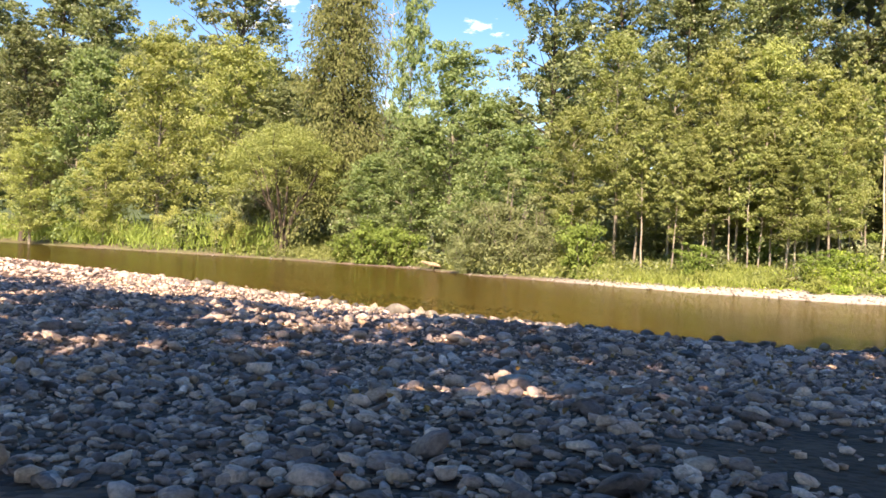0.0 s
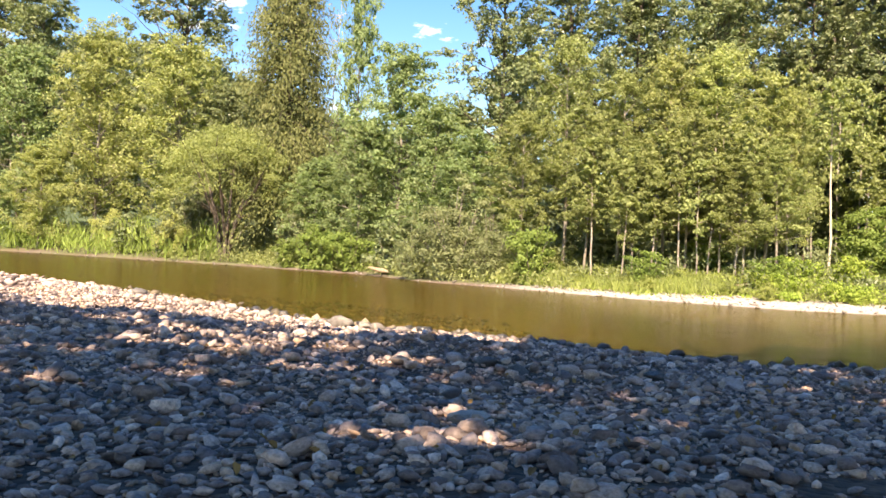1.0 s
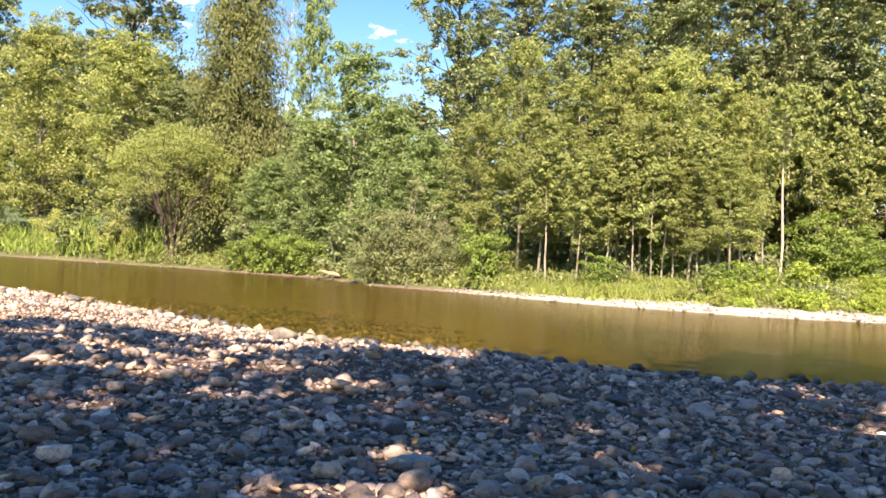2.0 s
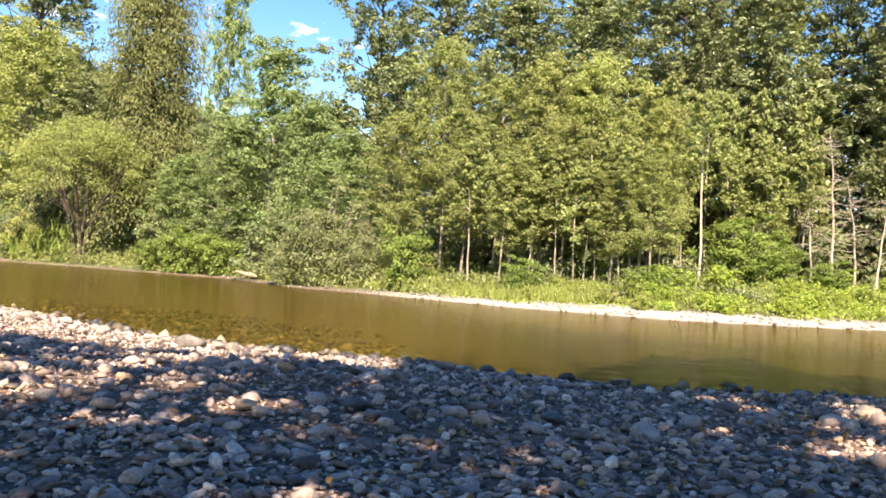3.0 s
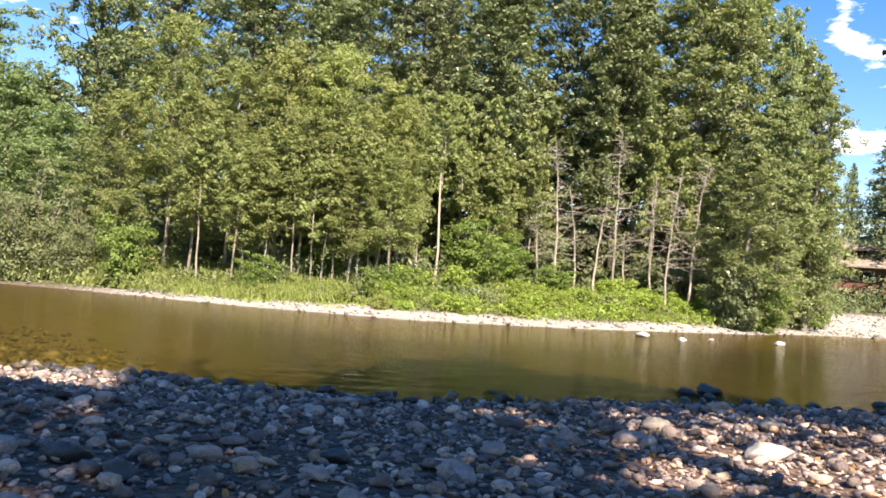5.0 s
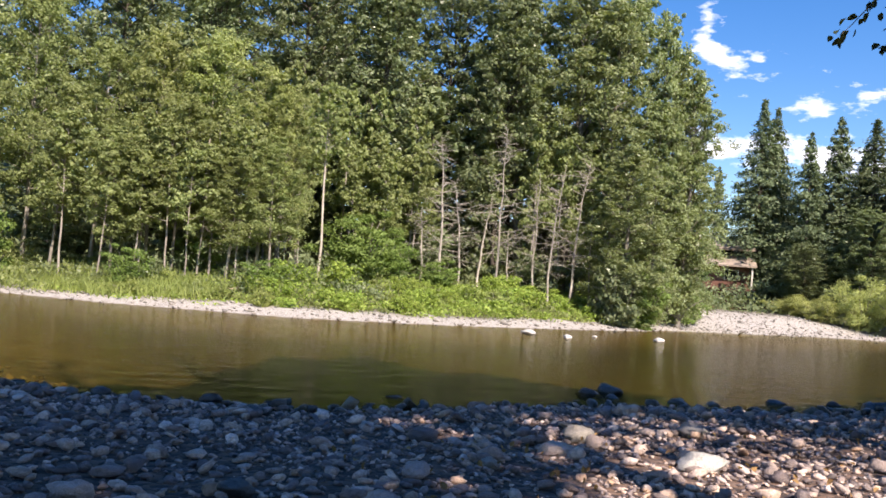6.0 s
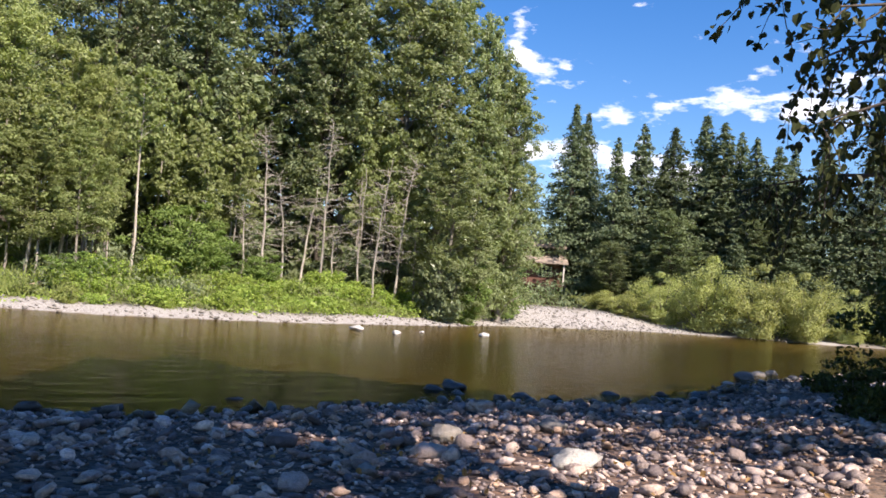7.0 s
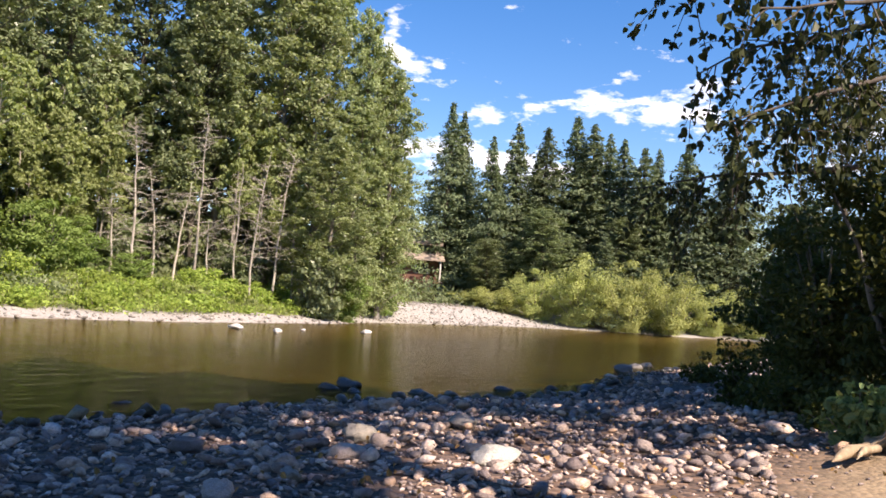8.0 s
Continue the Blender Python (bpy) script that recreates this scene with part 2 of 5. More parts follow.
def water_material():
    m, t, out = material("river_water")
    co = node(t, "ShaderNodeTexCoord").outputs["Object"]
    w1 = noise_node(t, 2.2, 3.0, 0.5, co, (0.55, 1.1, 1.0))
    w2 = noise_node(t, 17.0, 2.0, 0.5, co, (0.8, 1.0, 1.0))
    h = math_node(t, "ADD", w1, math_node(t, "MULTIPLY", w2, 0.2))
    # the riffle downstream is rougher than the pool
    across = node(t, "ShaderNodeSeparateXYZ")
    link(t, co, across.inputs[0])
    riffle = node(t, "ShaderNodeMapRange")
    riffle.inputs["From Min"].default_value, riffle.inputs["From Max"].default_value = 11.0, 22.0
    riffle.inputs["To Min"].default_value, riffle.inputs["To Max"].default_value = 1.0, 1.8
    link(t, across.outputs[0], riffle.inputs[0])
    nrm = bump_node(t, math_node(t, "MULTIPLY", h, riffle.outputs[0]), 0.4, 0.06)
    fres = node(t, "ShaderNodeFresnel", IOR=1.15)
    link(t, nrm, fres.inputs["Normal"])
    clear = node(t, "ShaderNodeBsdfTransparent", Color=(0.74, 0.655, 0.36, 1))
    gl = node(t, "ShaderNodeBsdfGlossy", Roughness=0.06, Color=(0.50, 0.50, 0.47, 1))
    link(t, nrm, gl.inputs["Normal"])
    mx = node(t, "ShaderNodeMixShader")
    link(t, fres.outputs[0], mx.inputs[0])
    link(t, clear.outputs[0], mx.inputs[1])
    link(t, gl.outputs[0], mx.inputs[2])
    link(t, mx.outputs[0], out.inputs[0])
    return m


def plain_material(name, dark, light, scale=4.0, rough=0.7, stretch=None):
    m, t, out = material(name)
    n = noise_node(t, scale, 6.0, 0.6, stretch=stretch)
    p = node(t, "ShaderNodeBsdfPrincipled", Roughness=rough)
    link(t, ramp_node(t, n, [(0.3, dark), (0.7, light)]), p.inputs["Base Color"])
    link(t, bump_node(t, n, 0.2, 0.01), p.inputs["Normal"])
    link(t, p.outputs[0], out.inputs[0])
    return m


# ---- mesh helpers ----
def mesh_arrays(name, verts, faces, mat, smooth=False):
    """A mesh from an n x 3 array of corners and an m x k array of faces."""
    me = bpy.data.meshes.new(name)
    verts, faces = np.asarray(verts, np.float32), np.asarray(faces, np.int32)
    k = faces.shape[1]
    me.vertices.add(len(verts))
    me.vertices.foreach_set("co", verts.ravel())
    me.loops.add(faces.size)
    me.loops.foreach_set("vertex_index", faces.ravel())
    me.polygons.add(len(faces))
    me.polygons.foreach_set("loop_start", np.arange(0, faces.size, k, dtype=np.int32))
    me.polygons.foreach_set("use_smooth", np.full(len(faces), smooth))
    me.update(calc_edges=True)
    me.materials.append(mat)
    return me


def part(name, me, parent, label=""):
    ob = new(name, me)
    ob.parent = parent
    return tagged(ob, label) if label else ob


def thing(name, label, category, group="", kind=""):
    return tagged(new(name), label, category, group, kind)


def tube(path, radii, sides=7):
    """Corners and four-sided faces of a tapering tube along a path."""
    path, radii = np.asarray(path, float), np.asarray(radii, float)
    n = len(path)
    tang = np.gradient(path, axis=0)
    tang /= np.linalg.norm(tang, axis=1, keepdims=True) + 1e-9
    ref = np.where(np.abs(tang[:, 2:3]) > 0.9, [[1.0, 0, 0]], [[0, 0, 1.0]])
    u = np.cross(tang, ref)
    u /= np.linalg.norm(u, axis=1, keepdims=True)
    v = np.cross(tang, u)
    a = np.linspace(0, 2 * np.pi, sides, endpoint=False)
    ring = np.cos(a)[None, :, None] * u[:, None] + np.sin(a)[None, :, None] * v[:, None]
    verts = (path[:, None] + ring * radii[:, None, None]).reshape(-1, 3)
    i, j = np.meshgrid(np.arange(n - 1), np.arange(sides), indexing="ij")
    j2 = (j + 1) % sides
    faces = np.stack([i * sides + j, i * sides + j2, (i + 1) * sides + j2, (i + 1) * sides + j], -1).reshape(-1, 4)
    return verts, faces


def joined(pieces):
    verts, faces, n = [], [], 0
    for v, f in pieces:
        verts.append(v)
        faces.append(f + n)
        n += len(v)
    return np.concatenate(verts), np.concatenate(faces)


def leaves(rng, pos, size, hang=0.0, slim=0.55, out=None, fold=0.18):
    """Folded leaf blades at the given places. hang: how far they point down; out: the way they face."""
    n = len(pos)
    way = rng.normal(size=(n, 3))
    if out is not None:
        way += out * 0.6
    way[:, 2] -= hang * 2.0
    way /= np.linalg.norm(way, axis=1, keepdims=True) + 1e-9
    up = rng.normal(size=(n, 3)) * 0.75 + [0, 0, 0.9]
    side = np.cross(way, up)
    side /= np.linalg.norm(side, axis=1, keepdims=True) + 1e-9
    nrm = np.cross(side, way)
    L = (size * rng.uniform(0.65, 1.3, n))[:, None]
    base, tip = pos - way * L * 0.5, pos + way * L * 0.5
    low, high = pos - way * L * 0.24 + nrm * L * fold, pos + way * L * 0.12 + nrm * L * fold * 0.8
    verts = np.stack([base, low + side * L * slim * 0.46, high + side * L * slim * 0.42, tip, high - side * L * slim * 0.42, low - side * L * slim * 0.46], 1).reshape(-1, 3)
    return verts, (np.arange(n)[:, None, None] * 6 + np.array([(0, 1, 2, 3), (0, 3, 4, 5)])).reshape(-1, 4)


def sprays(rng, pos, size, hang=0.0, slim=0.6, out=None):
    """Small three-cornered blades that point along their way: needles, grass, herbs."""
    n = len(pos)
    way = rng.normal(size=(n, 3))
    if out is not None:
        way += out * 0.6
    way[:, 2] -= hang * 2.0
    way /= np.linalg.norm(way, axis=1, keepdims=True) + 1e-9
    up = rng.normal(size=(n, 3)) * 0.75 + [0, 0, 0.9]
    side = np.cross(way, up)
    side /= np.linalg.norm(side, axis=1, keepdims=True) + 1e-9
    L = (size * rng.uniform(0.6, 1.35, n))[:, None]
    verts = np.stack([pos - way * L * 0.45 + side * L * slim * 0.5, pos + way * L * 0.55, pos - way * L * 0.45 - side * L * slim * 0.5], 1).reshape(-1, 3)
    return verts, np.arange(3 * n).reshape(-1, 3)


def sprigs(rng, pos, size, hang=0.0, slim=0.6, out=None):
    """Small three-cornered leaves for trees across the river; they turn their faces up and out of the clump that carries them."""
    n = len(pos)
    nrm = rng.normal(size=(n, 3)) * 0.42 + [0, 0, 0.45]
    if out is not None:
        nrm += out * 0.75
    nrm /= np.linalg.norm(nrm, axis=1, keepdims=True) + 1e-9
    way = rng.normal(size=(n, 3))
    way[:, 2] -= hang * 2.0
    way -= (way * nrm).sum(1, keepdims=True) * nrm
    way /= np.linalg.norm(way, axis=1, keepdims=True) + 1e-9
    side = np.cross(nrm, way)
    L = (size * rng.uniform(0.6, 1.35, n))[:, None]
    verts = np.stack([pos - way * L * 0.45 + side * L * slim * 0.5, pos + way * L * 0.55, pos - way * L * 0.45 - side * L * slim * 0.5], 1).reshape(-1, 3)
    return verts, np.arange(3 * n).reshape(-1, 3)


def clump_points(rng, centres, radii, n):
    """Points in loose ellipsoids round the centres, denser towards their skin."""
    k = rng.integers(0, len(centres), n)
    d = rng.normal(size=(n, 3))
    d /= np.linalg.norm(d, axis=1, keepdims=True)
    r = rng.uniform(0.25, 1.0, n) ** 0.5 * rng.uniform(0.75, 1.15, n)
    return centres[k] + d * radii[k] * r[:, None] * [1, 1, 0.6], d


# ---- the lie of the land ----
NEAR = np.array([(-140, 92), (-70, 57), (-40, 40.5), (-26.6, 33.6), (-21.5, 31), (-13, 25.3), (-7, 20.3), (-3.4, 17.2), (-0.5, 15.7), (1.2, 15.6), (3.3, 14.7), (5, 13.9), (6.5, 14.2),
                 (8.3, 14.5), (10.3, 14.8), (12, 14.5), (13.6, 14.1), (15.8, 14.6), (19.6, 16.4), (24.4, 18.1), (35, 21.0), (50, 25), (80, 30), (160, 40)], float)
FAR = np.array([(-160, 128), (-90, 96), (-52, 74), (-38, 68.5), (-26, 64), (-13, 56.5), (-6, 46.8), (-2, 44.6), (4.3, 39), (11, 35.6), (18, 36.8), (24, 39), (31, 42), (36, 45.2), (44, 47), (56, 51), (64, 50.5),
                (70, 46), (76, 42), (90, 40), (160, 52)], float)


def off_line(px, py, line, side):
    """Distance from a bank line; positive on its landward side."""
    best, sign = np.full(px.shape, 1e9), np.ones(px.shape)
    for (ax, ay), (bx, by) in zip(line[:-1], line[1:]):
        ex, ey = bx - ax, by - ay
        s = np.clip(((px - ax) * ex + (py - ay) * ey) / (ex * ex + ey * ey), 0, 1)
        dx, dy = px - ax - s * ex, py - ay - s * ey
        d = np.hypot(dx, dy)
        better = d < best
        best = np.where(better, d, best)
        sign = np.where(better, np.sign(ex * (py - ay) - ey * (px - ax)), sign)
    return best * sign * side


def smooth(a, b, v):
    s = np.clip((v - a) / (b - a), 0, 1)
    return s * s * (3 - 2 * s)


def wobble(x, y, s, seed=0.0):
    return np.sin(x * s + 1.7 * np.sin(y * s * 0.8 + seed)) * np.cos(y * s * 1.1 + 1.3 * np.sin(x * s * 0.7 + seed * 2))


def land(px, py):
    """Height, and the two distances from the near and the far bank."""
    px, py = np.asarray(px, float), np.asarray(py, float)
    near, far = off_line(px, py, NEAR, -1), off_line(px, py, FAR, 1)
    w = wobble(px, py, 1.1) * 0.04 + wobble(px, py, 0.37, 2.0) * 0.07
    z_near = 0.46 * (1 - np.exp(-np.maximum(near, 0) / 5.0)) + w * smooth(0.3, 3, near) + smooth(3, 9, near) * smooth(9.5, 14, px) * 0.9 + smooth(14, 40, near) * 1.2
    z_far = 0.10 * np.clip(far, 0, 2.5) + smooth(2.0, 9.0, far) * 1.15 + np.clip((far - 9) * 0.02, 0, 3) + w * smooth(0.3, 3, far)
    reach = np.minimum(-near, -far).clip(0)
    depth = -(0.62 + 0.6 * smooth(-1, 6, px)) * (1 - np.exp(-reach / 3.5)) + w * 0.5
    z = np.where(near > 0, z_near, np.where(far > 0, z_far, depth))
    hill = 105 * np.exp(-(((px + 330) / 190) ** 2 + ((py - 520) / 170) ** 2)) + 50 * np.exp(-(((px + 90) / 260) ** 2 + ((py - 700) / 170) ** 2))
    return z + hill * (far > 0), near, far


def ground_z(x, y):
    return float(land(np.array([x]), np.array([y]))[0][0])


def spaced(lo, hi, step, reach):
    core = np.arange(lo, hi + step / 2, step)
    grow = step * 1.35 ** np.arange(1, 40)
    ends = np.cumsum(grow)
    ends = ends[ends < reach]
    return np.concatenate([lo - ends[::-1], core, hi + ends])


def build_ground():
    xs, ys = spaced(-34, 44, 0.4, 2600), spaced(-8, 62, 0.42, 2600)
    X, Y = np.meshgrid(xs, ys)
    Z, near, far = land(X, Y)
    bar = smooth(34, 40, X) * (1 - smooth(66, 71, X)) * (1 - smooth(8, 15, far))
    Z = Z - 0.1 * bar
    nx, ny = len(xs), len(ys)
    i, j = np.meshgrid(np.arange(ny - 1), np.arange(nx - 1), indexing="ij")
    faces = np.stack([i * nx + j, i * nx + j + 1, (i + 1) * nx + j + 1, (i + 1) * nx + j], -1).reshape(-1, 4)
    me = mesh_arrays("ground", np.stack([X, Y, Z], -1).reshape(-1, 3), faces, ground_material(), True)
    ragged = wobble(X, Y, 0.9, 1.0) * 0.6
    masks = {
        "sand": smooth(0, 1, 1 - np.hypot((X - 10.0) / 3.2, (Y - 6.6) / 1.9)) * 1.5,
        "dirt": smooth(0, 1, 1 - np.hypot((X - 4.4) / 2.2, (Y - 3.1) / 1.6)) * 1.4 + smooth(4, 9, near) * smooth(11, 14, X),
        "bed": ((near < 0) & (far < 0)).astype(float),
        "shaded_pool": smooth(0.6, 4.5, -near + ragged) * smooth(0.8, 3.5, -far) * smooth(-1, 6, X),
        "meadow": smooth(0.5 + 1.7 * smooth(-4, 1, X), 1.2 + 2.2 * smooth(-4, 1, X), far + ragged) * (1 - bar),
        "pale": np.maximum(smooth(-0.05, 0.1, far) * (1 - smooth(2.2, 3.4, far + ragged)) * (0.12 + 0.88 * smooth(-4, 1, X)), bar * (far > 0)),
        "forest": smooth(40, 60, far) + smooth(30, 50, near),
    }
    for name, v in masks.items():
        a = me.attributes.new(name, "FLOAT", "POINT")
        a.data.foreach_set("value", np.clip(v, 0, 1).astype(np.float32).ravel())
    return tagged(new("ground", me), "grey cobble beach, brown river bed and grassy far bank", "ground", kind="structure")


ground = build_ground()


def build_water():
    xs, ys = np.linspace(-160, 160, 81), np.linspace(0, 150, 41)
    X, Y = np.meshgrid(xs, ys)
    nx, ny = len(xs), len(ys)
    i, j = np.meshgrid(np.arange(ny - 1), np.arange(nx - 1), indexing="ij")
    faces = np.stack([i * nx + j, i * nx + j + 1, (i + 1) * nx + j + 1, (i + 1) * nx + j], -1).reshape(-1, 4)
    c = np.stack([X, Y], -1).reshape(-1, 2)[faces].mean(1)
    _, near, far = land(c[:, 0], c[:, 1])
    faces = faces[(near < 4) & (far < 4)]
    return tagged(new("water", mesh_arrays("water", np.stack([X, Y, 0 * X], -1).reshape(-1, 3), faces, water_material(), True)),
                  "calm shallow brown-green river with small ripples", "water", kind="structure")


water = build_water()


# ---- trees ----
def limb_path(rng, start, way, length, steps=5, lift=0.15, wander=0.12):
    p, d, out = np.array(start, float), np.array(way, float), [np.array(start, float)]
    for _ in range(steps):
        d = d + rng.normal(size=3) * wander + [0, 0, lift / steps]
        d /= np.linalg.norm(d)
        p = p + d * length / steps
        out.append(p.copy())
    return np.array(out)


def broadleaf(name, seed, H, R, base, girth, n_limb, n_leaf, leaf, leaf_mat, bark, label, category="tree", top=0.55, stems=1, hang=0.15, clump=0.26, keep=None):
    """A broad-leaved tree: bent trunk or stems, limbs, and a crown of leaf clumps carried by them. base: where the crown begins (share of H)."""
    rng = np.random.default_rng(seed)
    root = thing(name, label, category)
    wood, centres, radii = [], [], []
    for s in range(stems):
        a = rng.uniform(0, 6.28)
        lean = np.array([math.cos(a), math.sin(a), 0]) * (0.05 if stems == 1 else rng.uniform(0.15, 0.5))
        h = H * (0.95 if stems == 1 else rng.uniform(0.55, 0.85))
        t = np.linspace(0, 1, 10)[:, None]
        trunk = np.array([0, 0, -0.3]) + t * [0, 0, h + 0.3] + t * lean * h * 0.6 + np.cumsum(rng.normal(size=(10, 3)) * [0.06, 0.06, 0], 0) * (H / 14)
        trunk -= trunk[0] * [1, 1, 0]
        wood.append(tube(trunk, girth * (1 - 0.88 * t[:, 0]) * (1 if stems == 1 else 0.6), 8))
        for k in range(max(3, n_limb // stems)):
            u = base + (1 - base) * ((k + rng.uniform(0, 1)) / max(3, n_limb // stems)) * 0.97
            q = u * 9
            i = min(int(q), 8)
            start = trunk[i] + (trunk[i + 1] - trunk[i]) * (q - i)
            b = k * 2.4 + rng.uniform(-0.5, 0.5)
            v = (u - base) / (1 - base)
            reach = R * (math.sin(math.pi * min(1, (v * (1 - 0.25) + 0.22))) ** 0.7) * rng.uniform(0.6, 1.12)
            rise = rng.uniform(0.15, 0.75) + 0.5 * v
            path = limb_path(rng, start, np.array([math.cos(b), math.sin(b), rise]) / math.hypot(1, rise), reach * 1.1)
            wood.append(tube(path, girth * 0.28 * (1 - v * 0.5) * np.linspace(1, 0.15, len(path)), 5))
            for w in (0.3, 0.5, 0.65, 0.8, 0.9, 1.0):
                q2 = w * 4.99
                j = int(q2)
                centres.append(path[j] + (path[j + 1] - path[j]) * (q2 - j) + rng.normal(size=3) * R * 0.13)
                radii.append(R * clump * rng.uniform(0.35, 1.1) * (1.05 - 0.35 * v))
        centres.append(trunk[-1])
        radii.append(R * clump * 0.8)
    part("trunk", mesh_arrays("trunk", *joined(wood), bark, True), root)
    pos, d = clump_points(rng, np.array(centres), np.array(radii)[:, None], n_leaf)
    if keep is not None:
        ok = keep(pos)
        pos, d = pos[ok], d[ok]
    pos[:, 2] = np.maximum(pos[:, 2], 0.1)
    part("crown", mesh_arrays("crown", *sprigs(rng, pos, leaf, hang, 0.75, d), leaf_mat), root)
    return root


def conifer(name, seed, H, R, girth, whorls, needle, leaf_mat, label, bare=0.1, droop=0.35, fill=9, hang=0.45):
    """A conifer: straight trunk, whorls of drooping boughs, each with hanging sprays of needles."""
    rng = np.random.default_rng(seed)
    root = thing(name, label, "tree")
    wood, pos, way = [], [], []
    t = np.linspace(0, 1, 8)[:, None]
    wood.append(tube(np.array([0, 0, -0.3]) + t * [0, 0, H + 0.3], girth * (1 - 0.95 * t[:, 0]), 8))
    for k in range(whorls):
        v = (k + rng.uniform(0, 0.8)) / whorls
        z = H * (bare + (1 - bare) * v)
        reach = R * (1 - v) ** 0.95 * rng.uniform(0.7, 1.25) + 0.12
        for b in range(6):
            if rng.uniform() < 0.12:
                continue
            a = b * 1.047 + k * 0.7 + rng.uniform(-0.3, 0.3)
            s = np.linspace(0.08, 1, 5)[:, None]
            r = reach * rng.uniform(0.65, 1.1)
            path = np.array([0, 0, z]) + s * r * [math.cos(a), math.sin(a), 0] + np.array([0, 0, 1]) * r * (0.10 * s - droop * s * s)
            wood.append(tube(path, girth * 0.14 * (1 - 0.6 * v) * np.linspace(1, 0.2, 5), 4))
            m = max(5, int(fill * r / R * 3))
            u = rng.uniform(0.08, 1.0, m) ** 0.6
            at = np.array([0, 0, z]) + u[:, None] * r * [math.cos(a), math.sin(a), 0] + np.array([0, 0, 1]) * (r * (0.10 * u - droop * u * u))[:, None]
            spread = rng.normal(size=(m, 3)) * [r * 0.15, r * 0.15, 0.17]
            pos.append(at + spread)
            way.append(np.tile([math.cos(a), math.sin(a), -0.7], (m, 1)))
    part("trunk", mesh_arrays("trunk", *joined(wood), M_DARKBARK, True), root)
    p, w = np.concatenate(pos), np.concatenate(way)
    part("crown", mesh_arrays("crown", *sprays(rng, p, needle, hang, 0.5, w * 1.6), leaf_mat), root)
    return root


def dead_tree(seed, H, girth, n_branch, label, bark):
    """A thin bare tree: each branch a part, with fine twigs."""
    rng = np.random.default_rng(seed)
    root = thing("dead_tree", label, "tree", "dead trees on the far bank")
    t = np.linspace(0, 1, 9)[:, None]
    a = rng.uniform(0, 6.28)
    trunk = np.array([0, 0, -0.3]) + t * [0, 0, H + 0.3] + t * t * np.array([math.cos(a), math.sin(a), 0]) * H * 0.07 + rng.normal(size=(9, 3)) * [0.04, 0.04, 0]
    trunk -= trunk[0] * [1, 1, 0]
    part("trunk", mesh_arrays("trunk", *tube(trunk, girth * (1 - 0.85 * t[:, 0]), 7), bark, True), root)
    for k in range(int(n_branch * 1.45)):
        u = rng.uniform(0.3, 0.98)
        i = min(int(u * 8), 7)
        start = trunk[i] + (trunk[i + 1] - trunk[i]) * (u * 8 - i)
        b = rng.uniform(0, 6.28)
        r = (1.2 - u) * H * 0.27 * rng.uniform(0.5, 1.3)
        path = limb_path(rng, start, np.array([math.cos(b), math.sin(b), rng.uniform(-0.15, 0.5)]), r, 6, 0.1, 0.18)
        wood = [tube(path, girth * 0.26 * np.linspace(1, 0.2, 7), 4)]
        for _ in range(7):
            j = rng.integers(1, 6)
            tw = limb_path(rng, path[j], rng.normal(size=3) * 0.6 + (path[j] - start) / (r + 0.01), r * rng.uniform(0.25, 0.5), 3, 0.1, 0.2)
            wood.append(tube(tw, girth * 0.09 * np.linspace(1, 0.3, 4), 3))
        part("branch", mesh_arrays("branch", *joined(wood), M_DEAD, True), root)
    return root


def shrub(name, seed, H, R, n_leaf, leaf, leaf_mat, label, n_stem=14, slim=0.6, hang=0.0, near=False):
    """A bush of many stems, leafy from the ground up, with an uneven outline."""
    rng = np.random.default_rng(seed)
    root = thing(name, label, "bush")
    wood, centres, radii = [], [], []
    for _ in range(n_stem):
        b, r = rng.uniform(0, 6.28), rng.uniform(0.05, 0.75) ** 0.7
        tip = np.array([math.cos(b) * r * R, math.sin(b) * r * R, H * rng.uniform(0.45, 0.95) * (1 - 0.45 * r * r)])
        s = np.linspace(0, 1, 5)[:, None]
        path = np.array([0, 0, -0.15]) + s * tip * [0.7, 0.7, 1] + s * s * tip * [0.3, 0.3, 0] + rng.normal(size=(5, 3)) * 0.03
        wood.append(tube(path, np.linspace(0.035, 0.008, 5) * (H / 3 + 0.3), 4))
        for w in (0.25, 0.5, 0.8, 1.0):
            centres.append(path[int(w * 4)] + rng.normal(size=3) * 0.1 * R)
            radii.append(min(H, R) * rng.uniform(0.16, 0.34))
    part("stem", mesh_arrays("stem", *joined(wood), M_BARK, True), root)
    pos, d = clump_points(rng, np.array(centres), np.array(radii)[:, None], n_leaf)
    pos[:, 2] = np.abs(pos[:, 2]) + 0.02
    part("foliage", mesh_arrays("foliage", *(leaves if near else sprigs)(rng, pos, leaf, hang, slim, d), leaf_mat), root)
    return root


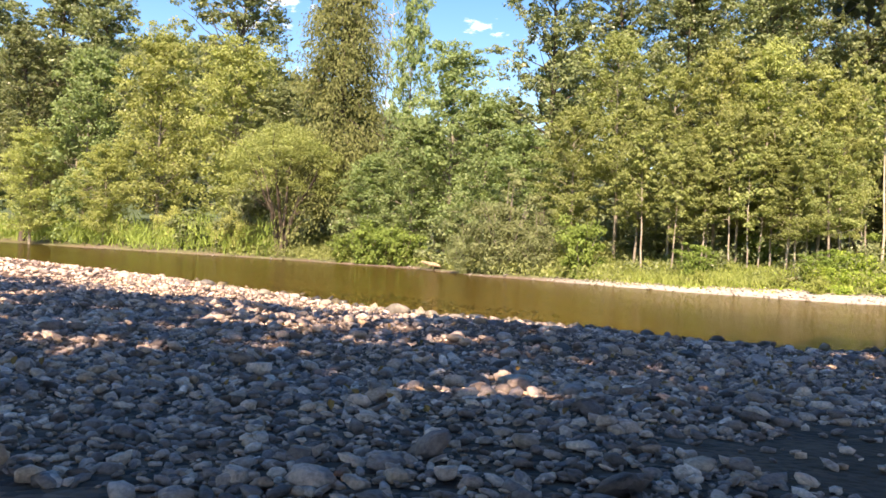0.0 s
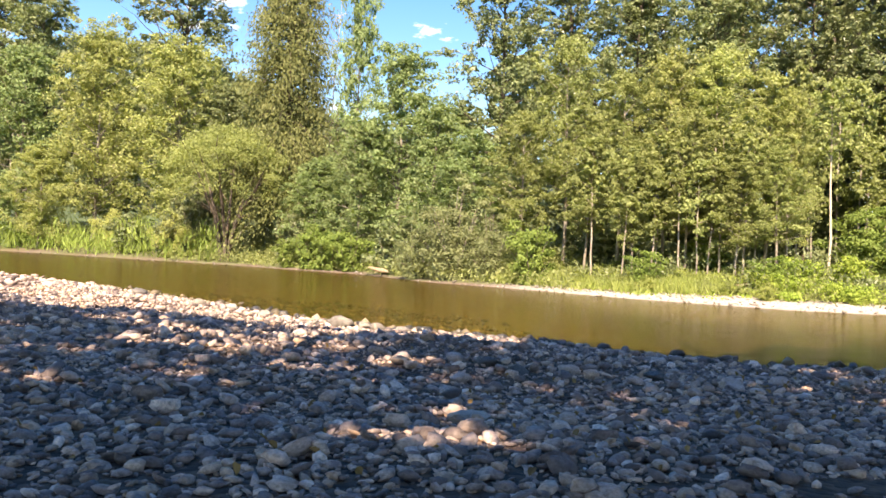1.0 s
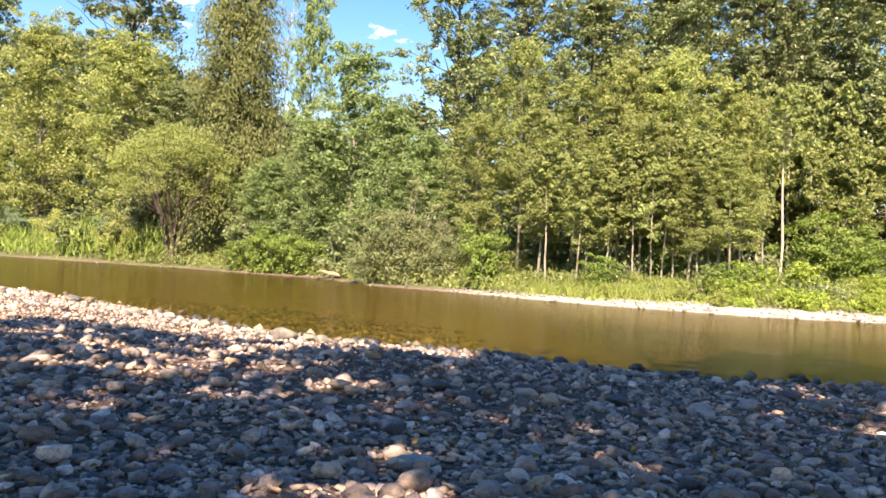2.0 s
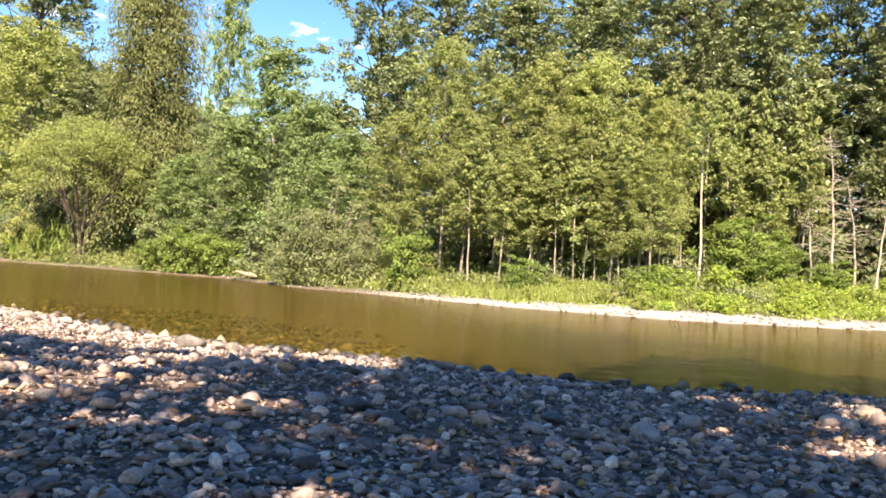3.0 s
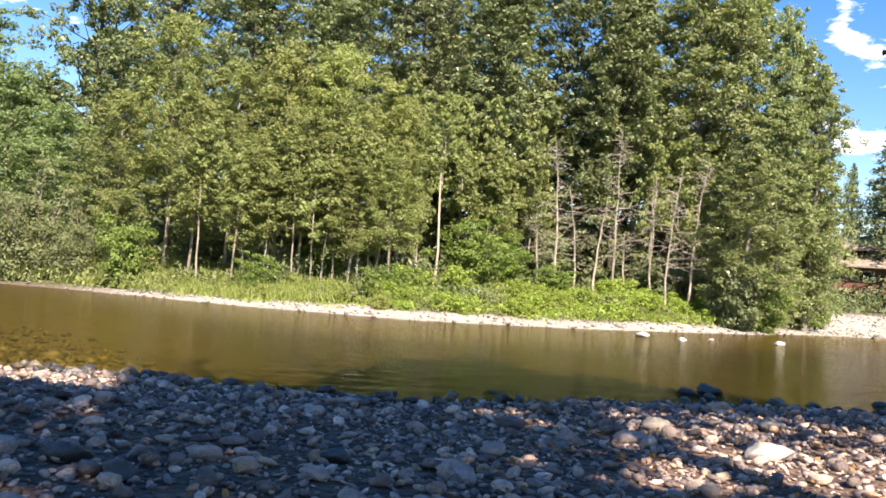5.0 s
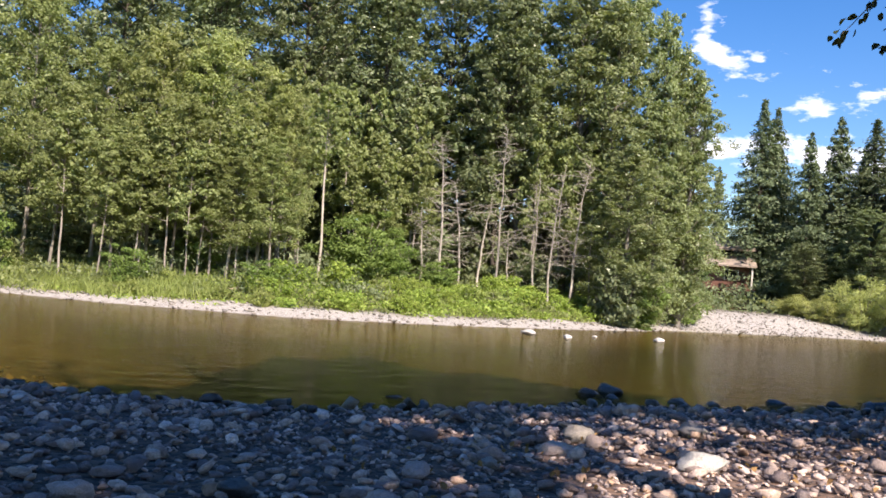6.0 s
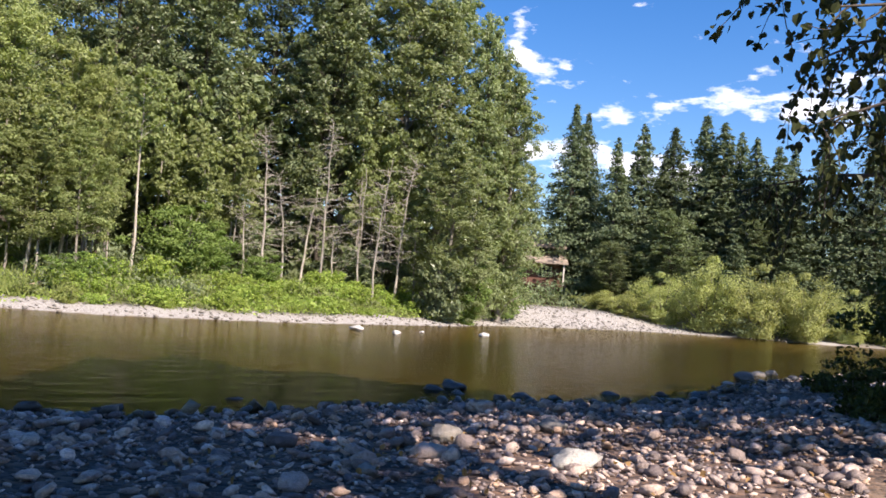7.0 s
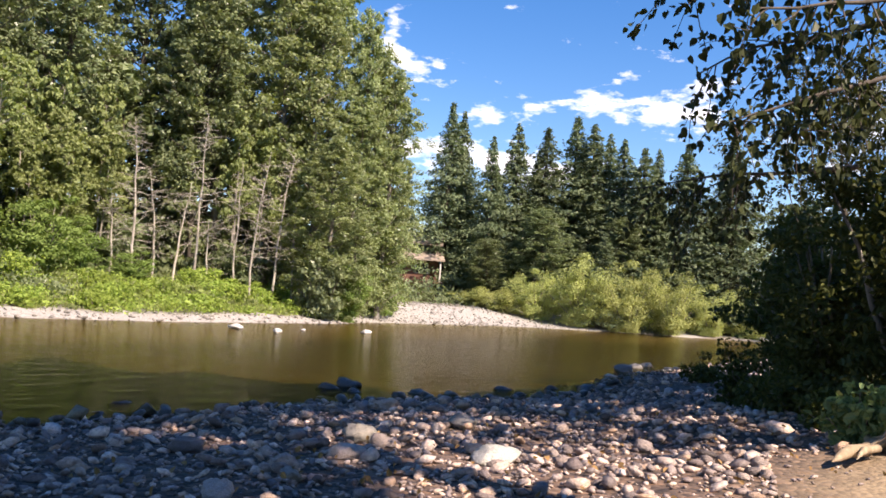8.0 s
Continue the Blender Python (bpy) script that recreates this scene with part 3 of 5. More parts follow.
def dome_willow(seed, H, R):
    """A round-headed willow: forked dark stems under a dome of fine leaves."""
    rng = np.random.default_rng(seed)
    root = thing("willow_tree", "dome-shaped grey-green willow on forked stems by the water", "tree")
    wood = []
    for s in range(6):
        a = s * 1.05 + rng.uniform(-0.3, 0.3)
        fork = np.array([math.cos(a) * 0.3, math.sin(a) * 0.3, H * 0.22])
        foot = np.array([math.cos(a) * 0.12, math.sin(a) * 0.12, -0.3])
        tip = np.array([math.cos(a) * R * rng.uniform(0.4, 0.7), math.sin(a) * R * rng.uniform(0.4, 0.7), H * rng.uniform(0.6, 0.8)])
        t = np.linspace(0, 1, 9)[:, None]
        path = (1 - t) ** 2 * foot + 2 * t * (1 - t) * fork * [1, 1, 1.3] + t * t * tip + rng.normal(size=(9, 3)) * 0.05
        wood.append(tube(path, np.linspace(0.2, 0.04, 9), 7))
        for _ in range(7):
            j = rng.integers(4, 9)
            b = a + rng.uniform(-1.2, 1.2)
            wood.append(tube(limb_path(rng, path[j], np.array([math.cos(b), math.sin(b), 0.7]) / 1.22, R * rng.uniform(0.25, 0.5)), np.linspace(0.05, 0.012, 6), 4))
    part("trunk", mesh_arrays("trunk", *joined(wood), M_DARKBARK, True), root)
    n = 420
    d = rng.normal(size=(n, 3))
    d /= np.linalg.norm(d, axis=1, keepdims=True)
    d[:, 2] = np.where(d[:, 2] < -0.35, -d[:, 2], d[:, 2])
    centres = np.array([0, 0, H * 0.56]) + d * [R * 0.9, R * 0.9, H * 0.38] * rng.uniform(0.55, 1.0, (n, 1)) ** 0.5
    pos, out = clump_points(rng, centres, R * rng.uniform(0.08, 0.19, (n, 1)), 40000)
    part("crown", mesh_arrays("crown", *sprigs(rng, pos, 0.125, 0.3, 0.5, out * 0.8), M_DOME), root)
    return root


USED = {}


def plant(proto, H, R, x, y, height, radius, turn, sink=0.1, label=""):
    """Stands a tree at a place; the first call moves the tree itself, later ones copy it."""
    z = ground_z(x, y)
    m = Matrix.LocRotScale((x, y, z - sink), Euler((0, 0, turn)), (radius / R, radius / R, (height - z) / H))
    if proto.name in USED:
        ob = copy_thing(proto, Matrix())
        ob.matrix_basis = m
    else:
        USED[proto.name] = 1
        ob = proto
        ob.matrix_basis = m
    if label:
        ob["label"] = label
    return ob


ALDERS = [(broadleaf("alder_tree", 11, 14, 2.9, 0.26, 0.13, 50, 25000, 0.13, M_ALDER, M_PALEBARK, "slender leafy alder with pale trunk on the far bank", clump=0.25), 14, 2.9),
          (broadleaf("alder_tree", 12, 13, 2.8, 0.22, 0.12, 50, 25000, 0.13, M_YELLOW, M_PALEBARK, "yellow-green sunlit alder on the far bank", clump=0.25), 13, 2.8),
          (broadleaf("alder_tree", 13, 13, 2.8, 0.28, 0.11, 46, 18000, 0.135, M_ALDER, M_BARK, "green alder with a thin grey trunk among its neighbours", clump=0.21), 13, 2.8)]
LIGHT = [(broadleaf("light_alder_tree", 21, 20, 5.2, 0.14, 0.22, 80, 36000, 0.20, M_YELLOW, M_BARK, "tall light-green alder with feathery crown", clump=0.24), 20, 5.2),
         (broadleaf("light_alder_tree", 22, 19, 5.0, 0.12, 0.22, 80, 36000, 0.20, M_YELLOW, M_BARK, "broad yellow-green alder behind the reeds", clump=0.24), 19, 5.0)]
TALL = [(broadleaf("cottonwood_tree", 31, 27, 4.8, 0.27, 0.30, 76, 24000, 0.24, M_COTTON, M_DARKBARK, "tall dark-green cottonwood in the wood behind the river", clump=0.20), 27, 4.8),
        (broadleaf("cottonwood_tree", 32, 26, 4.6, 0.30, 0.28, 76, 24000, 0.24, M_COTTON, M_DARKBARK, "tall cottonwood with dense glossy leaves and dark trunk", clump=0.20), 26, 4.6)]
WOOD = (broadleaf("woodland_tree", 35, 22, 4.6, 0.04, 0.25, 50, 5000, 0.55, M_COTTON, M_DARKBARK, "dark leafy tree deep in the wood"), 22, 4.6)
MAPLE = (broadleaf("maple_tree", 41, 16, 3.8, 0.06, 0.2, 60, 20000, 0.21, M_BRIGHT, M_BARK, "fresh green broad-leaved tree on the far bank"), 16, 3.8)
EDGE = (broadleaf("poplar_tree", 51, 21, 3.2, 0.03, 0.25, 80, 26000, 0.19, M_POPLAR, M_BARK, "tall poplar leafy to the ground at the wood's edge"), 21, 3.2)
DOME = (dome_willow(61, 11, 4.6), 11, 4.6)
SAPLING = (broadleaf("alder_sapling", 72, 8.5, 1.5, 0.42, 0.065, 20, 3200, 0.18, M_ALDER, M_PALEBARK, "thin alder sapling with a bare pale stem"), 8.5, 1.5)
BIRCH = (broadleaf("birch_tree", 71, 10.5, 1.3, 0.62, 0.075, 22, 1300, 0.2, M_ALDER, M_WHITEBARK, "thin pale-trunked birch with sparse leaves"), 10.5, 1.3)
SPRUCE = [(conifer("spruce_tree", 81, 23, 3.4, 0.3, 50, 0.25, M_NEEDLE, "tall dark-green spruce with drooping boughs", 0.06, 0.38, 62), 23, 2.0),
          (conifer("spruce_tree", 82, 21, 3.2, 0.26, 46, 0.25, M_NEEDLE, "pointed dark spruce in the stand beyond the gravel bar", 0.04, 0.34, 62), 21, 1.9),
          (conifer("spruce_tree", 83, 20, 2.5, 0.24, 40, 0.25, M_NEEDLE, "narrow thin-topped spruce among taller ones", 0.10, 0.36, 51), 20, 1.7)]
CEDAR = (conifer("cedar_tree", 84, 26, 4.6, 0.42, 60, 0.19, M_CEDAR, "tall drooping olive-brown cedar", 0.10, 0.65, 170, 1.0), 26, 4.6)
WILLOWS = [(shrub("willow_bush", 91, 4.5, 3.0, 24000, 0.12, M_WILLOW, "light yellow-green willow bush on the far gravel bank", 22), 4.5, 3.0),
           (shrub("willow_bush", 92, 3.2, 1.8, 9000, 0.15, M_FRESH, "bright green rounded bush at the waterside", 18), 3.2, 1.8),
           (shrub("willow_bush", 93, 5.5, 2.8, 15000, 0.14, M_OLIVE, "grey-olive willow bush leaning over the river", 22), 5.5, 2.8),
           (shrub("elder_bush", 94, 4.4, 2.3, 5500, 0.27, M_COTTON, "dark green leafy bush in the undergrowth", 18), 4.4, 2.3)]
ELDER = (shrub("elder_bush", 97, 4.4, 2.3, 14000, 0.15, M_FRESH, "fresh green leafy elder bush between the pale trunks", 20), 4.4, 2.3)
BRAMBLE = (shrub("bramble_bush", 95, 1.5, 1.2, 2800, 0.13, M_FERN, "low bright green bramble bush on the far bank", 16), 1.5, 1.2)
HERB = (shrub("bramble_bush", 96, 1.7, 1.2, 2400, 0.135, M_ALDER, "low darker green bush on the far bank", 16), 1.7, 1.2)
FERN = (shrub("bramble_bush", 98, 1.4, 1.2, 2000, 0.14, M_GRASS, "low yellow-green bush at the gravel edge", 16), 1.4, 1.2)
DEADS = [(dead_tree(101, 10, 0.09, 30, "thin bare dead tree with pale brown trunk and fine twigs", M_DEAD), 10, 1),
         (dead_tree(102, 9, 0.075, 24, "slender leafless tree with crooked twigs", M_DEAD), 9, 1),
         (dead_tree(103, 8, 0.085, 16, "short bare tree with pale grey trunk", M_WHITEBARK), 8, 1)]

rng_plan = random.Random(5)


def row(proto, places):
    for x, y, height, radius in places:
        plant(*proto, x, y, height, radius, rng_plan.uniform(0, 6.28))


row(ALDERS[0], [(1.0, 52.4, 15.6, 2.9), (4.1, 50.4, 13.0, 2.5), (9.6, 43.9, 7.4, 2.0), (13.4, 50.5, 11.6, 1.8), (-1.6, 50.5, 10.5, 2.4)])
row(ALDERS[1], [(6.4, 48.2, 13.5, 2.5), (9.0, 48.0, 13.7, 2.7), (11.6, 46.6, 12.0, 2.5), (12.4, 46.0, 10.8, 1.7)])
row(ALDERS[2], [(4.8, 45.6, 8.0, 2.0), (7.3, 45.3, 9.6, 2.2), (2.2, 47.5, 10.0, 2.2), (11.6, 43.8, 8.0, 1.8)])
row(LIGHT[0], [(-46.5, 79.2, 23.2, 5.8)])
row(LIGHT[1], [(-37.7, 79.2, 21.7, 5.6), (-60.4, 78.1, 12.3, 3.9), (-50.2, 75.9, 10.6, 3.7)])
row(TALL[0], [(-68.4, 90.4, 33.2, 7.0), (-46.5, 96.1, 42.0, 8.0), (-4.3, 58.0, 24.0, 4.0), (6.7, 66.4, 28.4, 5.0), (18.2, 62.6, 28.4, 4.9), (30.7, 56.8, 27.6, 4.6), (26.5, 58.8, 26.5, 4.6),
              (1.2, 66.4, 27.3, 4.8), (38.0, 60.0, 25.0, 4.4), (-77.6, 90.4, 32.1, 7.0), (-65.2, 82.9, 25.0, 5.6)])
# the one at (-33.2, 78.9) is set there to darken the willow's background
row(TALL[1], [(70.5, 59.5, 12.0, 3.6), (76.0, 53.5, 11.5, 3.4), (66.5, 63.5, 8.5, 2.8), (-33.2, 78.9, 17.5, 4.0), (-59.3, 88.7, 31.1, 6.4), (12.9, 65.7, 29.6, 5.0), (23.4, 61.0, 27.0, 4.8), (20.8, 56.0, 22.0, 4.2), (10.6, 57.0, 21.0, 4.2), (15.6, 56.5, 23.0, 4.0),
              (28.6, 53.6, 22.0, 3.9), (5.0, 57.5, 20.5, 4.0), (-36.7, 90.4, 19.8, 5.4), (-12.5, 76.0, 14.5, 5.0)])
row(MAPLE, [(-11.8, 62.8, 17.6, 4.1), (-14.4, 61.8, 11.6, 3.1), (-18.8, 65.0, 9.0, 3.0), (-7.8, 55.5, 12.0, 3.0), (-20.5, 68.5, 8.0, 2.6), (-4.6, 52.5, 9.5, 2.8), (43.0, 52.5, 9.2, 2.3), (47.5, 58.0, 9.0, 2.6), (-17.7, 71.6, 27.0, 2.6), (-55.5, 80.0, 21.5, 5.0)])
row(EDGE, [(33.3, 52.9, 24.7, 4.0), (30.2, 53.4, 23.0, 3.6), (34.6, 49.2, 22.0, 3.5), (38.1, 48.6, 21.4, 2.2), (32.4, 44.8, 11.0, 2.6), (36.0, 48.0, 15.0, 2.6), (33.6, 44.6, 6.5, 1.8), (36.6, 52.5, 24.0, 3.4), (39.8, 48.8, 17.5, 2.6), (38.9, 49.8, 19.0, 2.6), (40.6, 50.4, 13.0, 2.4)])
row(DOME, [(-27.2, 67.2, 12.2, 5.6)])
row(SAPLING, [(2.6, 46.4, 8.6, 1.4), (5.6, 44.6, 7.0, 1.3), (5.9, 45.6, 9.0, 1.4), (8.3, 44.0, 7.6, 1.2), (8.9, 44.6, 9.4, 1.4), (17.6, 51.0, 9.5, 1.4), (19.5, 50.5, 9.0, 1.4), (31.2, 46.4, 9.0, 1.4), (6.9, 44.0, 8.2, 1.2), (9.9, 43.6, 8.6, 1.3), (4.2, 45.0, 7.6, 1.2), (10.6, 44.6, 9.0, 1.3), (7.8, 43.6, 7.2, 1.1)] + [(rng_plan.uniform(13, 33), rng_plan.uniform(50.0, 55.0), rng_plan.uniform(10, 14), 1.4) for _ in range(22)])
row(ELDER, [(16.4, 45.4, 5.4, 2.5), (18.6, 47.2, 4.2, 2.0), (33.4, 44.2, 3.8, 1.8), (5.4, 43.4, 2.5, 1.3), (11.0, 42.2, 2.4, 1.5), (8.6, 46.2, 3.4, 1.6), (21.6, 47.0, 3.2, 1.5)])
row(BIRCH, [(14.2, 44.6, 11.3, 1.4)])
row(CEDAR, [(-24.0, 71.9, 38.0, 6.4)])
row(SPRUCE[0], [(x, y, h, r * (1.05 if y > 66 else 1.3)) for x, y, h, r in [(68.8, 72.0, 23.9, 3.3), (78.7, 62.2, 23.3, 3.2), (75.9, 64.1, 21.7, 3.2), (83.8, 46.3, 20.7, 3.1), (80.0, 56.8, 20.5, 2.8)]])
row(SPRUCE[1], [(x, y, h, r * (1.05 if y > 66 else 1.3)) for x, y, h, r in [(71.2, 72.5, 23.3, 2.8), (73.9, 66.6, 21.8, 3.1), (79.0, 60.1, 22.1, 3.1), (79.0, 53.6, 19.0, 2.8), (81.7, 50.2, 19.7, 2.8), (69.0, 51.0, 9.2, 1.4), (74.5, 70.0, 17.5, 2.6)]])
row(SPRUCE[2], [(69.9, 66.6, 19.8, 2.4), (80.8, 59.2, 21.5, 2.5), (77.0, 66.0, 19.5, 2.2), (84.0, 55.0, 20.0, 2.2), (83.0, 94.0, 20.6, 2.2)])
row(SPRUCE[1], [(73.4, 63.5, 13.5, 3.3), (76.8, 58.5, 14.5, 3.4), (78.6, 51.8, 13.0, 3.3), (80.5, 62.0, 16.5, 3.4), (82.0, 54.0, 15.5, 3.4)])
row(WILLOWS[0], [(63.0, 57.5, 3.6, 2.6), (65.0, 55.5, 5.6, 2.9), (66.8, 52.0, 7.4, 3.8), (69.2, 48.6, 7.0, 3.6), (72.5, 46.0, 6.4, 3.2), (77.0, 44.5, 5.4, 2.8), (-33.0, 69.6, 4.3, 2.4), (82.0, 43.5, 5.5, 3.0), (64.0, 62.0, 3.6, 3.0),
                 (-42.1, 75.9, 4.8, 2.6)])
row(WILLOWS[1], [(-17.5, 60.0, 3.7, 1.9), (-13.9, 58.2, 3.3, 2.0), (-15.7, 59.1, 3.9, 1.9), (-19.6, 61.2, 2.6, 1.4), (-0.6, 45.9, 4.2, 1.8), (40.0, 50.3, 3.4, 1.8), (42.6, 51.0, 2.6, 1.6)])
row(WILLOWS[2], [(-5.1, 48.6, 6.4, 2.9), (-7.6, 50.2, 3.7, 1.7), (-2.9, 48.3, 4.6, 2.0)])
# the first two are added to make the shaded gap behind the dome willow
row(WILLOWS[3], [(-32.0, 71.5, 7.5, 2.4), (-29.5, 72.5, 6.5, 2.2), (12.0, 59.0, 6.5, 3.2), (18.5, 58.5, 6.5, 3.2), (23.5, 55.0, 6.0, 3.0), (27.5, 55.5, 6.5, 3.0), (31.0, 54.5, 6.0, 2.8), (6.0, 60.0, 6.5, 3.2), (25.5, 62.0, 7.0, 3.4), (20.5, 61.0, 7.0, 3.4), (33.5, 60.0, 7.0, 3.4), (15.0, 64.0, 7.0, 3.4), (29.0, 63.5, 7.0, 3.4), (-38.6, 72.6, 4.2, 2.4), (-33.5, 69.5, 4.2, 2.0), (31.5, 43.8, 4.4, 1.9), (-10.2, 55.2, 4.4, 2.2), (8.4, 50.5, 4.2, 2.2), (22.5, 52.0, 4.6, 2.4), (-20.4, 64.5, 4.6, 2.2), (29.4, 50.0, 4.4, 2.2), (3.4, 52.5, 4.4, 2.4)])
for k in range(115):
    u = rng_plan.uniform(4, 35.5)
    n = [(a[0] + (b[0] - a[0]) * (u - a[0]) / (b[0] - a[0]), a[1] + (b[1] - a[1]) * (u - a[0]) / (b[0] - a[0])) for a, b in zip(FAR[:-1], FAR[1:]) if a[0] <= u < b[0]][0]
    v = rng_plan.uniform(2.4, 7.5)
    x, y = n[0] - 0.1 * v, n[1] + v
    h = rng_plan.uniform(0.25, 1.1) * (0.75 + 0.06 * v + 0.35 * (u > 12))
    plant(*(BRAMBLE if k % 5 and u > 11 else (HERB if k % 2 else FERN)), x, y, ground_z(x, y) + h, h * rng_plan.uniform(0.7, 1.1), rng_plan.uniform(0, 6.28))
row(DEADS[0], [(22.5, 48.6, 10.4, 1), (26.2, 48.9, 11.2, 1), (29.9, 46.7, 9.6, 1), (-61.0, 86.0, 17.5, 1.7)])
row(DEADS[1], [(23.8, 49.1, 7.8, 1), (28.1, 47.9, 8.8, 1), (28.4, 46.5, 9.4, 1), (-21.0, 74.8, 25.0, 1.1)])
row(DEADS[2], [(24.9, 48.5, 7.2, 1), (21.0, 48.0, 6.0, 0.8), (26.0, 47.2, 5.2, 0.8)])
row(WOOD, [(-4.0, 74.0, 20, 5.4), (12.0, 76.0, 24, 5.6), (24.0, 74.0, 24, 5.6), (35.0, 70.0, 23, 5.0), (8.0, 61.0, 17, 4.4), (16.0, 61.5, 17, 4.4), (25.0, 56.0, 15, 4.0),
          (31.5, 60.0, 18, 4.2), (20.0, 66.5, 18, 4.4), (27.0, 66.0, 18, 4.4), (2.0, 60.5, 15, 4.0), (-9.0, 68.0, 14, 4.2), (-20.0, 80.0, 14, 4.6), (-29.0, 84.0, 16, 5.0), (-52.0, 92.0, 22, 6.0), (-70.0, 96.0, 26, 6.5),
          (-84.0, 98.0, 26, 6.5), (-38.0, 90.0, 18, 5.2), (84.0, 70.0, 14, 5.0), (90.0, 60.0, 15, 5.0), (92.0, 50.0, 15, 5.0), (78.0, 78.0, 13, 5.0), (98.0, 46.0, 16, 5.0), (41.0, 63.0, 14, 4.0), (35.5, 56.5, 14, 3.6),
          (52.0, 84.0, 9, 4.5), (60.0, 92.0, 10, 4.5), (70.0, 88.0, 11, 5.0)])


# ---- unseen trees behind the camera's walk, placed to shade beach and river ----
SUN_PATCHES = [(1.5, 4.4, 0.7, 0.4), (0.1, 5.6, 0.5, 0.25), (-2.3, 5.4, 1.2, 0.35), (-2.1, 9.6, 1.2, 0.4), (0.6, 8.5, 0.7, 0.4), (-1.8, 10.8, 1.0, 0.4), (7.4, 9.1, 1.5, 0.8), (7.2, 10.8, 0.9, 0.35),
        (8.6, 7.9, 1.9, 0.75), (9.6, 7.0, 1.5, 0.6), (6.2, 11.6, 0.7, 0.3), (-4.0, 12.5, 1.4, 0.5), (-1.2, 8.2, 0.8, 0.3), (-0.9, 9.4, 0.7, 0.22), (-1.6, 12.4, 1.0, 0.3), (-0.9, 13.2, 0.8, 0.25), (9.0, 12.0, 0.8, 0.3)]


rng_c = random.Random(8)
SUN_PATCHES += [(rng_c.uniform(-6, 4), rng_c.uniform(3.5, 15), rng_c.uniform(0.12, 0.45), rng_c.uniform(0.10, 0.25)) for _ in range(20)]
SUN_PATCHES += [(rng_c.uniform(-8, -0.2), rng_c.uniform(6.5, 14.5), rng_c.uniform(0.25, 0.8), rng_c.uniform(0.14, 0.34)) for _ in range(44)]
SUN_PATCHES += [(rng_c.uniform(4.5, 14), rng_c.uniform(7.5, 14.5), rng_c.uniform(0.12, 0.5), rng_c.uniform(0.10, 0.22)) for _ in range(26)]
DAPPLES = [(-0.7, 9.1, 0.9, 0.28), (0.3, 6.8, 0.55, 0.22), (0.4, 5.1, 0.5, 0.2), (-0.5, 13.4, 0.9, 0.35), (-3.5, 10.7, 1.2, 0.3), (0.6, 8.5, 0.5, 0.2), (1.6, 5.8, 0.3, 0.18), (-0.7, 6.1, 0.6, 0.22), (6.3, 8.5, 1.0, 0.45), (6.5, 10.1, 0.5, 0.2)]
OPEN = DAPPLES + [(a, b, c * 0.55, d * 0.7) if -0.6 < a < 4.4 and 5.0 < b < 11.0 else (a, b, c, d) for a, b, c, d in SUN_PATCHES]


def canopy(x0, y0):
    """Cuts leaves from the unseen canopy where sun patches are set on the beach."""
    def keep(pos):
        w = pos + [x0, y0, 0.4]
        k = (w[:, 2] - 0.3) / SUN_DIR.z
        gx, gy = w[:, 0] - SUN_DIR.x * k, w[:, 1] - SUN_DIR.y * k
        ok = np.ones(len(pos), bool)
        for cx, cy, rx, ry in OPEN:
            ok &= ((gx - cx) / rx) ** 2 + ((gy - cy) / ry) ** 2 > 1
        lit = np.where(gx < 1.5, gy > 14.1 - 0.25 * (gx + 4), (gy > 17.6 + 1.5 * (gx - 1.5) + 0.5 * np.sin(gx * 2.1)) | (gy > 28.5 - 0.7 * np.maximum(gx - 11.5, 0) + 0.6 * np.sin(gx * 1.7)))
        return ok & ~lit
    return keep


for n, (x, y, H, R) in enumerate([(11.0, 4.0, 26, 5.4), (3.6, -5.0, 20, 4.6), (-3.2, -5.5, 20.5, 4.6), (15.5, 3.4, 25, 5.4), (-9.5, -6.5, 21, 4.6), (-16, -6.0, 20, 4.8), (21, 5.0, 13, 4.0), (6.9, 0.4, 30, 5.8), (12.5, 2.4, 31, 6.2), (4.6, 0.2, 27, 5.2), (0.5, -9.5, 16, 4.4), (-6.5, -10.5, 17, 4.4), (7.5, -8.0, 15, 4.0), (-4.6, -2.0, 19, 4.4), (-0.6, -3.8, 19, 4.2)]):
    tree = broadleaf("shade_tree", 200 + n, H, R, 0.42 if n in (7, 9) else 0.34, 0.3, 60, 3200 if n in (13, 14) else 16000 if n in (7, 8, 9) else 11000 if x > 4 else 8500, 0.40, M_SHADE, M_DARKBARK, "unseen tall leafy tree behind the beach, placed to shade the cobbles", clump=0.30, keep=canopy(x, y))
    tree.matrix_basis = Matrix.Translation((x, y, ground_z(x, y)))
    tagged(tree, group="trees behind the beach")


